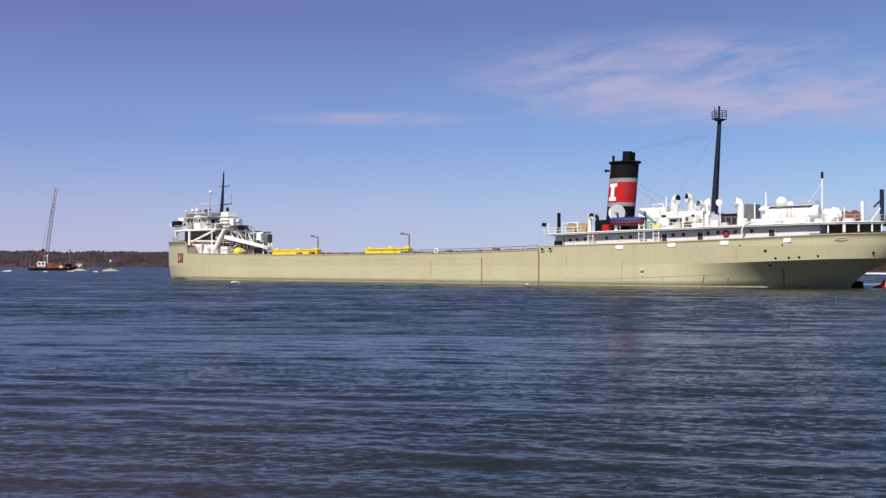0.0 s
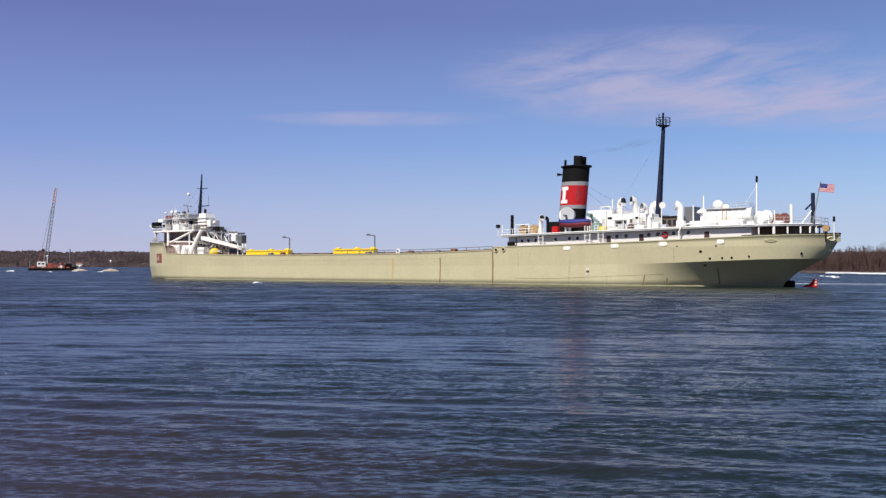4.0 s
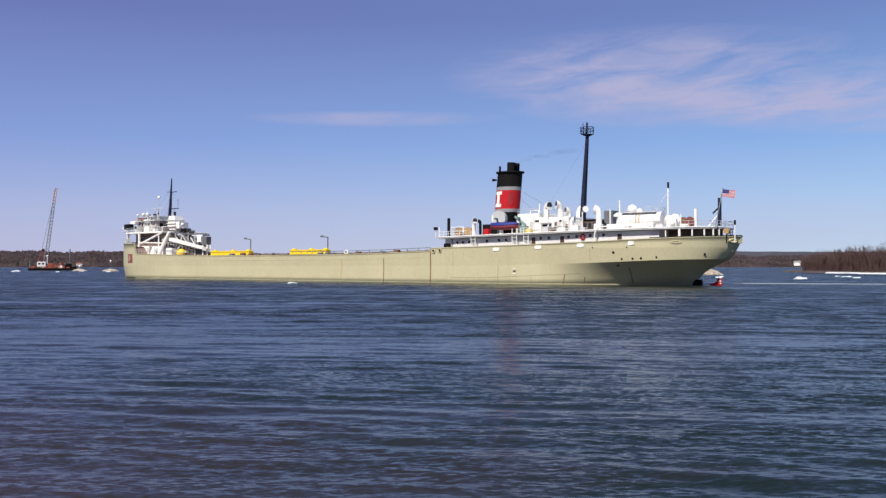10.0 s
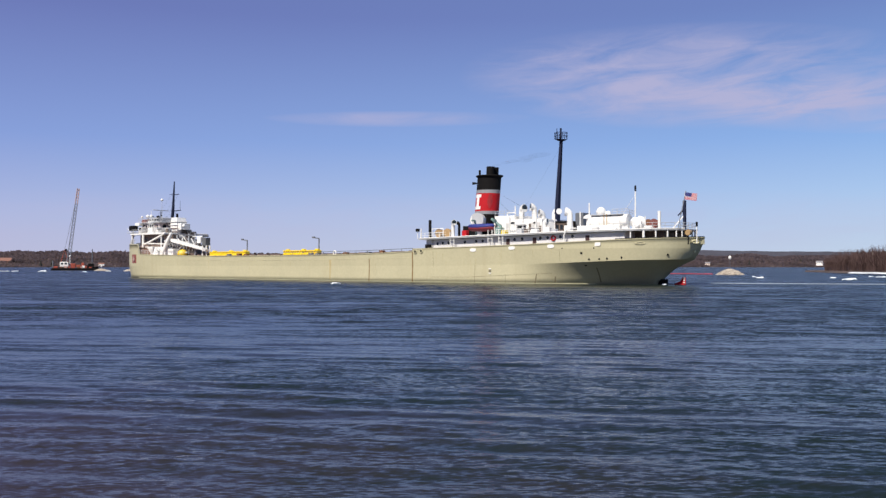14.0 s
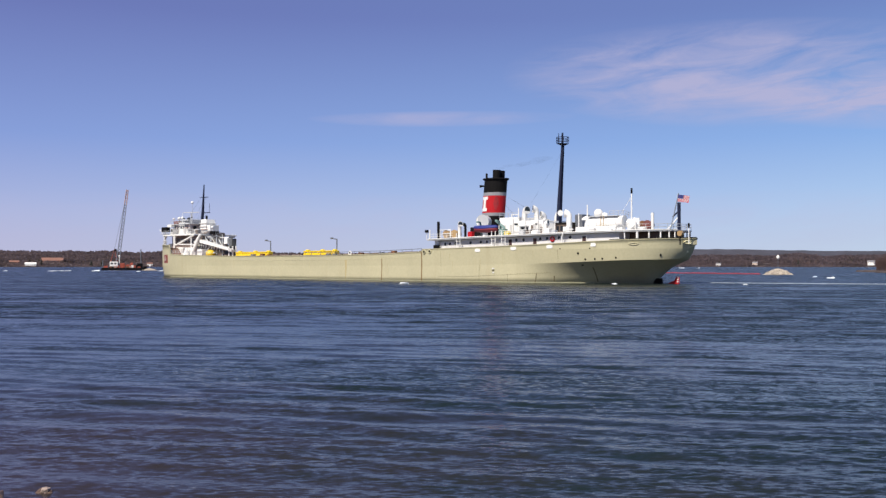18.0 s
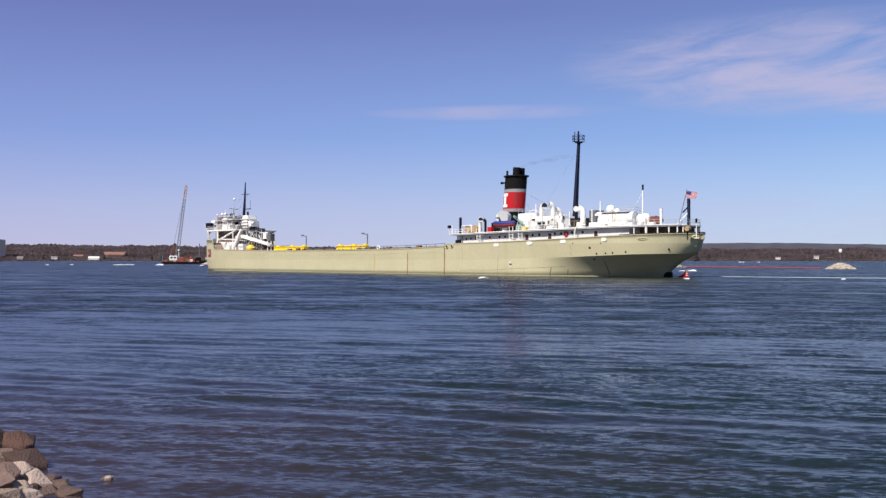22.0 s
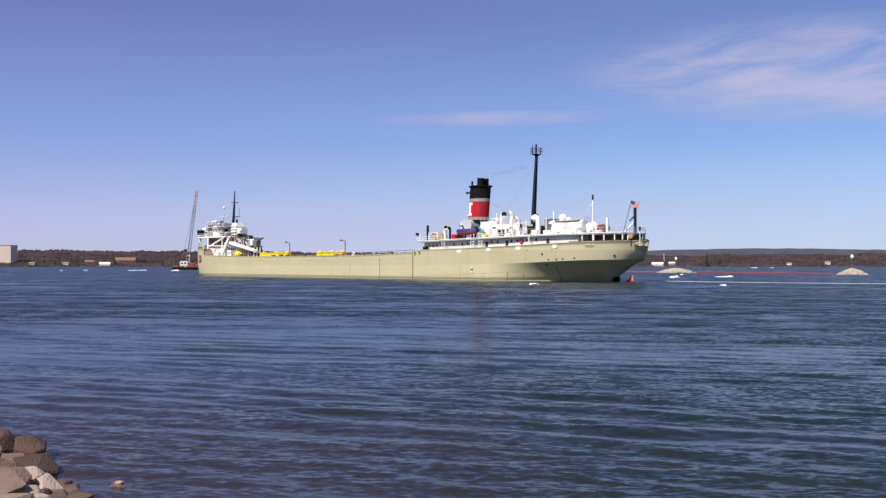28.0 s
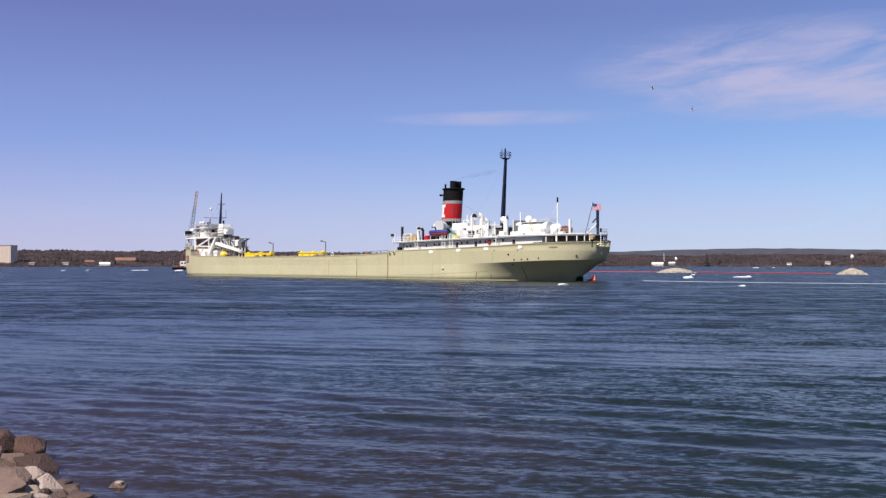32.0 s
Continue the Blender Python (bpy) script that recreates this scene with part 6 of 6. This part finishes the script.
def point_of_land():
    rnd = random.Random(12)
    edge = [(160, 428), (152, 385), (147, 343), (147, 300), (156, 262), (185, 230), (240, 210), (330, 230), (330, 420), (230, 450)]
    pts = [Vector((x, y, 0)) for x, y in edge]
    c = sum(pts, Vector()) / len(pts)
    ring = []
    for a, b in zip(pts, pts[1:] + pts[:1]):
        for k in range(6):
            p = a.lerp(b, k / 6)
            p += Vector((noise.noise(p * 0.08), noise.noise(p * 0.08 + Vector((9, 0, 0))), 0)) * 3
            ring.append(p)
    g = Geo()
    g.loft([[p + Vector((0, 0, -0.5)) for p in ring], [p + (c - p).normalized() * 1.5 + Vector((0, 0, 0.7)) for p in ring], [p + (c - p) * 0.35 + Vector((0, 0, 1.6)) for p in ring], [p + (c - p) * 0.98 + Vector((0, 0, 2.0)) for p in ring]], True, True)
    thing("ground_point", "low brown wooded point of land", "shore", kind="structure", geo=g, material=EARTH)
    g = Geo()
    n = len(ring)
    loops = []
    for i in range(11, 30):
        p = ring[i]
        wd = 0.7 + 0.9 * noise.noise(p * 0.4)
        if wd < 0.2:
            wd = 0.2
        q = (p - c).normalized()
        hgt = 0.32 + 0.2 * noise.noise(p * 0.55)
        loops.append([p - q * 1.0 + Vector((0, 0, -0.1)), p - q * 0.8 + Vector((0, 0, 0.35 + hgt * 0.4)), p + q * wd * 0.7 + Vector((0, 0, hgt)), p + q * wd + Vector((0, 0, -0.1))])
    g.loft(loops, False)
    thing("shore_ice", "white rim of broken ice along the wooded point", "ice", geo=g, material=ICE)
    # thicket: many thin forked stems
    g = Geo()
    for i in range(4200):
        k = rnd.random() * 46
        a, b = ring[int(k) % n], ring[(int(k) + 1) % n]
        p = a.lerp(b, k % 1)
        p = p + (c - p) * (0.03 + rnd.random() ** 1.6 * 0.5)
        if p.x < 0.397 * p.y:
            continue
        near = noise.noise(p * 0.05)
        h = rnd.uniform(4.5, 9.5) * (1.0 + 0.35 * near)
        if (p - Vector((158, 415, 0))).length < 45:
            h *= 0.4 + 0.6 * (p - Vector((158, 415, 0))).length / 45
        lean = Vector((rnd.uniform(-0.12, 0.12), rnd.uniform(-0.12, 0.12), 1))
        base = Vector((p.x, p.y, 0.8))
        def blade(o, d, ln, w):
            s = Vector((w, 0, 0))
            t = Vector((0, w, 0))
            e = o + d * ln
            b0 = len(g.v)
            g.v += [tuple(o - s), tuple(o + s), tuple(o + t), tuple(e)]
            g.face((b0, b0 + 1, b0 + 3)), g.face((b0 + 1, b0 + 2, b0 + 3)), g.face((b0 + 2, b0, b0 + 3))
        blade(base, lean, h, 0.08)
        for j in range(9):
            f = rnd.uniform(0.25, 0.9)
            d = Vector((rnd.uniform(-0.7, 0.7), rnd.uniform(-0.7, 0.7), rnd.uniform(0.5, 1.1)))
            blade(base + lean * h * f, d, h * (1 - f) * rnd.uniform(0.5, 1.0) + 0.4, 0.055)
    thing("thicket", "dense leafless red-brown thicket on the point", "trees", kind="stuff", geo=g, material=TWIG)
    for x, y, h in ((158, 352, 9.0), (157, 318, 11.5), (166, 330, 12.0), (156, 300, 9.5), (163, 372, 8.5), (172, 300, 12.5)):
        t = thing("birch_tree", "leafless white-barked birch on the point", "tree", Matrix.Translation((x, y, 0.9)), "birches on the point")
        part("trunk", Geo().tube([(0, 0, 0), (0.1, 0, h * 0.5), (0.3, 0.1, h)], [0.16, 0.11, 0.03], 6), BIRCH, t)
        g = Geo()
        for j in range(60):
            f = rnd.uniform(0.35, 1.0)
            o = Vector((0.1, 0, h * f))
            e = o + Vector((rnd.uniform(-1, 1) * (1.3 - f) * 2.2, rnd.uniform(-1, 1) * (1.3 - f) * 2.2, rnd.uniform(0.5, 1.8)))
            g.tube([o, e], [0.05, 0.015], 3, False)
        part("crown", g, TWIG, t, "bare twigs")


point_of_land()

# --- near bank of broken stone at the camera's feet
BANK = surface("bank_earth", (0.16, 0.12, 0.09), 0.95, 0, 0.3, 0.8, 0.05)


def near_bank():
    rnd = random.Random(21)
    g = Geo()
    # the bank's edge comes from the right, passes before the eye and turns away to the left
    line = [(40, -30), (12, -8), (3, 4.5), (-2.0, 7.6), (-5.2, 9.9), (-7.0, 11.7), (-8.6, 12.7), (-12, 13.0), (-20, 13.2), (-45, 13.5)]
    home = Vector((-16, -12, 0))
    loops = []
    for x, y in line:
        p = Vector((x, y, 0))
        inner = (home - p).normalized()
        loops.append([p - inner * 2.5 + Vector((0, 0, -0.9)), p + Vector((0, 0, -0.12)), p + inner * 1.5 + Vector((0, 0, 0.2)), p + inner * 4 + Vector((0, 0, 0.75)), p + inner * 14 + Vector((0, 0, 1.2))])
    g.loft(loops, False, False, True)
    thing("ground_bank", "brown earth bank under the shore stones", "shore", kind="structure", geo=g, material=BANK)
    tones = (STONE, surface("pale_riprap", (0.38, 0.29, 0.25), 0.85, 0, 0.25, 0.4, 0.05), surface("dark_riprap", (0.060, 0.033, 0.026), 0.85, 0, 0.3, 0.4, 0.05), surface("red_riprap", (0.085, 0.043, 0.032), 0.85, 0, 0.35, 0.4, 0.05), surface("mauve_riprap", (0.165, 0.108, 0.090), 0.85, 0, 0.3, 0.4, 0.05), surface("wet_brown_riprap", (0.098, 0.058, 0.042), 0.45, 0, 0.3, 0.3, 0.05))
    words = ("grey-brown broken stone on the bank", "pale angular stone on the shore bank", "dark wet stone on the shore bank", "reddish-brown stone on the shore bank", "pinkish-grey broken stone on the shore bank", "wet brown stone at the water's edge")

    def stone(x, y, z, a, b, c, tone, seed, turn=0.0, tip=0.0):
        """A broken angular block: the hull of a few points on a squarish form, its edges worn."""
        q = random.Random(seed)
        bm = bmesh.new()
        for k in range(15):
            d = Vector((q.gauss(0, 1), q.gauss(0, 1), q.gauss(0, 1))).normalized()
            m = max(abs(d.x), abs(d.y), abs(d.z))
            d *= (0.45 + 0.55 / m) * q.uniform(0.82, 1.0)
            bm.verts.new((d.x * a, d.y * b, d.z * c))
        hull = bmesh.ops.convex_hull(bm, input=bm.verts[:])
        loose = [e for e in hull["geom_interior"] if isinstance(e, bmesh.types.BMVert)]
        bmesh.ops.delete(bm, geom=loose, context="VERTS")
        bmesh.ops.bevel(bm, geom=bm.edges[:], offset=min(a, b, c) * 0.08, segments=1, affect="EDGES", clamp_overlap=True)
        bm.verts.index_update()
        g = Geo()
        g.v = [tuple(v.co + v.co.normalized() * 0.05 * min(a, b, c) * noise.noise(v.co * 9 + Vector((seed, 0, 0)))) for v in bm.verts]
        for f in bm.faces:
            g.face([v.index for v in f.verts])
        bm.free()
        return thing("shore_stone", words[tone], "stone", pose(x, y, z, 0, tip, turn), "stones of the near bank", geo=g, material=tones[tone])

    # the stones that show best
    stone(-8.30, 12.42, 0.21, 0.34, 0.36, 0.30, 3, 4, 10)
    stone(-8.00, 12.50, 0.13, 0.30, 0.34, 0.27, 3, 8, 30)
    stone(-8.85, 12.60, 0.16, 0.36, 0.36, 0.32, 3, 18, 50)
    stone(-7.40, 11.80, 0.06, 0.40, 0.30, 0.19, 2, 3, -18, 10)
    stone(-7.75, 11.65, 0.10, 0.36, 0.26, 0.2, 4, 17, -10)
    stone(-7.02, 11.10, 0.12, 0.20, 0.17, 0.13, 1, 5, -35, 14)
    stone(-6.58, 10.74, 0.04, 0.24, 0.19, 0.17, 1, 6, -50, 14)
    stone(-7.20, 10.80, 0.20, 0.27, 0.24, 0.15, 4, 7, 20)
    stone(-7.75, 11.10, 0.30, 0.34, 0.30, 0.2, 4, 19, 60)
    stone(-6.92, 10.50, 0.20, 0.28, 0.22, 0.15, 4, 9, -30, 12)
    stone(-6.60, 9.88, 0.27, 0.28, 0.22, 0.15, 4, 10, -40)
    stone(-6.38, 10.02, 0.16, 0.22, 0.17, 0.13, 0, 11, -12)
    stone(-6.10, 9.30, 0.28, 0.24, 0.2, 0.13, 0, 12, 0)
    stone(-6.08, 9.72, 0.14, 0.21, 0.15, 0.12, 1, 20, 40)
    stone(-6.42, 10.45, 0.0, 0.22, 0.17, 0.14, 2, 21, 70)
    stone(-6.32, 10.83, -0.03, 0.26, 0.16, 0.15, 5, 13, -40)
    stone(-6.05, 10.55, -0.04, 0.27, 0.17, 0.15, 5, 14, -45)
    stone(-5.80, 10.30, -0.06, 0.25, 0.17, 0.15, 5, 24, -45)
    stone(-6.62, 11.15, -0.05, 0.24, 0.14, 0.14, 5, 22, -40)
    stone(-5.91, 11.20, -0.07, 0.18, 0.13, 0.14, 5, 15, 15)
    stone(-5.86, 11.22, 0.02, 0.07, 0.06, 0.05, 1, 31, 15)
    for k, (x, y) in enumerate(((-5.5, 10.6), (-5.2, 10.9), (-5.75, 10.85), (-5.3, 10.3), (-4.9, 10.6), (-6.2, 11.5), (-5.0, 10.1), (-6.5, 11.7), (-4.7, 10.2), (-5.6, 11.35))):
        stone(x, y, -0.14, 0.17, 0.13, 0.13, 5, 60 + k, 37 * k)
    stone(-5.55, 11.0, -0.12, 0.16, 0.12, 0.12, 5, 23, 55)
    for k in range(230):
        t = rnd.random() * 6.6 + 1.6
        i = min(8, int(t))
        a, b = Vector((*line[i], 0)), Vector((*line[i + 1], 0))
        s = rnd.random() ** 1.2 * 4.6 + 0.1
        p = a.lerp(b, t - i)
        p += (home - p).normalized() * s
        if p.length < 4.0:
            continue
        sz = rnd.uniform(0.16, 0.32)
        stone(p.x, p.y, lerp_table(s, ((0, -0.2), (1.5, 0.2), (4, 0.72), (6, 1.0))), sz * rnd.uniform(0.9, 1.5), sz, sz * 0.6, rnd.choice((0, 3, 4, 4, 2, 0)), 100 + k, rnd.uniform(0, 180))


near_bank()


# --- drifting ice
def floe(x, y, size, high, seed):
    f = Geo()
    rnd = random.Random(seed)
    high *= 0.55
    f.rock((0, 0, high * 0.25), (size / 2, size / 3.2, high), seed, 0.75, 11, 5)
    if size > 1.6:
        f.rock((size * 0.28, 0, high * 0.35), (size / 5, size / 6, high * 1.1), seed + 1, 0.9, 7, 4)
    return thing("ice_floe", "small white ice floe drifting on dark water", "ice floe", Matrix.Translation((x, y, 0)), "drifting ice floes", geo=f, material=ICE)


# start x, y; drift a second; length; height
FLOES = ((-34.8, 151.8, 1.06, -0.64, 1.5, 0.42), (13.0, 138.6, 1.25, -0.10, 0.7, 0.3), (12.1, 242.8, 0.84, -0.95, 4.0, 0.6), (6.3, 242.0, 0.60, -1.25, 2.2, 0.7),
         (71.8, 215.3, 0.55, -2.02, 2.8, 0.5), (59.7, 233.6, 0.73, -1.40, 1.8, 0.4), (-212.5, 441.1, 0.75, -0.7, 4.2, 0.9), (-231.7, 440.9, 0.15, 0.45, 8.0, 0.45),
         (-185.2, 421.0, 0.7, -0.3, 2.0, 0.4), (-190.7, 463.2, 0.7, -0.3, 3.0, 0.45), (-161.5, 421.0, 0.7, -0.3, 2.2, 0.5), (84.0, 232.0, 0.25, -1.2, 1.4, 0.35),
         (93.0, 222.0, 0.3, -1.2, 2.0, 0.4), (8.0, 155.0, 0.48, -0.85, 0.9, 0.3), (12.0, 290.0, 0.74, -0.6, 1.2, 0.4), (-226.0, 447.0, 0.1, 0.2, 3.5, 0.5), (176.0, 955.0, 0.3, -0.3, 7.0, 0.8), (194.0, 960.0, 0.3, -0.3, 4.0, 0.8),
         (70.0, 250.0, 0.4, -1.0, 1.0, 0.3), (100.0, 240.0, 0.3, -0.9, 2.4, 0.4), (102.0, 250.0, 0.3, -0.9, 1.2, 0.35), (-265.0, 455.0, 0.2, 0.1, 2.5, 0.4), (-270.0, 440.0, 0.2, 0.1, 2.0, 0.4))
floes = [floe(x, y, s, h, 40 + i) for i, (x, y, dx, dy, s, h) in enumerate(FLOES)]


# --- foam line left by the ship's wake
def wake_line():
    g = Geo()
    pts = [(13.2, 166.5), (20, 158.5), (30, 151.5), (38, 147.5), (49, 143.0), (66, 138.0), (84, 134.0)]
    loops = []
    n = 60
    for i in range(n + 1):
        k = i / n * (len(pts) - 1)
        j = min(int(k), len(pts) - 2)
        p = Vector((*pts[j], 0)).lerp(Vector((*pts[j + 1], 0)), k - j)
        w = 0.34 + 0.3 * noise.noise(p * 0.5)
        loops.append([p + Vector((-0.2 * w, -w, 0.05)), p + Vector((0, 0, 0.12)), p + Vector((0.2 * w, w, 0.05))])
    g.loft(loops, False)
    thing("foam_line", "long pale foam line left on the water", "foam", geo=g, material=surface("foam", (0.36, 0.41, 0.46), 0.6, 0, 0.3, 0.5, 0.03), kind="stuff")


wake_line()


# --- gulls
def gull(m):
    b = thing("gull", "white gull with grey wings in flight", "bird", m, "gulls over the water")
    part("body", Geo().loft([[(x, r * math.cos(q), r * 0.9 * math.sin(q)) for q in [2 * math.pi * k / 8 for k in range(8)]] for x, r in ((-0.28, 0.02), (-0.15, 0.07), (0, 0.1), (0.15, 0.08), (0.26, 0.05), (0.33, 0.01))], True, True, True), FLAG_WHITE, b)
    wings = []
    for s in (1, -1):
        g = Geo()
        p = [(0.12, 0, 0), (-0.12, 0, 0), (-0.06, 0.35 * s, 0.03), (-0.16, 0.7 * s, -0.02), (0.06, 0.38 * s, 0.03)]
        g.poly(p if s > 0 else p[::-1])
        b0 = [(x, y, z + 0.02) for x, y, z in p]
        g.poly(b0[::-1] if s > 0 else b0)
        for i in range(5):
            j = (i + 1) % 5
            g.poly([p[i], p[j], b0[j], b0[i]])
        wings.append(part("wing", g, GREYW, b, "grey wing"))
    return b, wings


GULLS = []
for (x1, y1, z1), (x2, y2, z2), ph in (((29.4, 125.1, 22.7), (11.4, 127.2, 27.2), 0.0), ((39.5, 124.0, 19.6), (16.7, 127.2, 24.1), 1.3)):
    GULLS.append((gull(pose(x1, y1, z1, 0, 0, 172)), Vector((x1, y1, z1)), Vector((x2, y2, z2)), ph))


# ---------- what moves ----------
def motions():
    walk(ship, [(t, ship_pose(t)) for t in range(0, 33, 2)])
    # the water drifts with the ice
    walk(water, [(t, pose(0.35 * t - 5, -0.12 * t + 2, 0)) for t in (0, 16, 32)])
    for ob, (x, y, dx, dy, s, h) in zip(floes, FLOES):
        walk(ob, [(t, pose(x + dx * t, y + dy * t, 0, 0, 0, 6 * t / 32)) for t in (0, 16, 32)])
    # flag columns ripple along the hoist
    for c, ob in enumerate(FLAG_COLS):
        rows = []
        for i in range(81):
            t = i * 0.4
            x = y = a = 0.0
            for k in range(c + 1):
                a = 0.30 * min(1, k / 2 + 0.3) * math.sin(t * 5.2 - k * 1.1) + 0.12 * math.sin(t * 1.7 + k)
                if k < c:
                    x, y = x + 0.31 * math.cos(a), y + 0.31 * math.sin(a)
            rows.append((t, pose(x, y, -0.16 * x, 0, 9, math.degrees(a))))
        walk(ob, rows)
    # the smoke wavers as it trails aft
    for w, p, size, ph in WISPS:
        walk(w, [(t, pose(p.x + 0.6 * math.sin(t * 0.9 + ph), p.y, p.z + 0.15 * math.sin(t * 1.3 + ph))) for t in range(33)])
    walk(radar, [(t, pose(139.1, 2.6, 16.55, 0, 0, 20 + 70 * t)) for t in range(33)])
    for (b, wings), p, q, ph in GULLS:
        v = (q - p) / 2.0
        rows = [(t, pose(*(p + v * (t - 30)), 0, 0, 172)) for t in (0, 10, 20, 30, 31, 32)]
        walk(b, rows)
        for s, w in zip((1, -1), wings):
            walk(w, [(0, pose(0, 0, 0.05, 20 * s))] + [(28 + k * 0.1, pose(0, 0, 0.05, s * (8 + 34 * math.sin(k * 1.9 + ph)))) for k in range(41)])


motions()
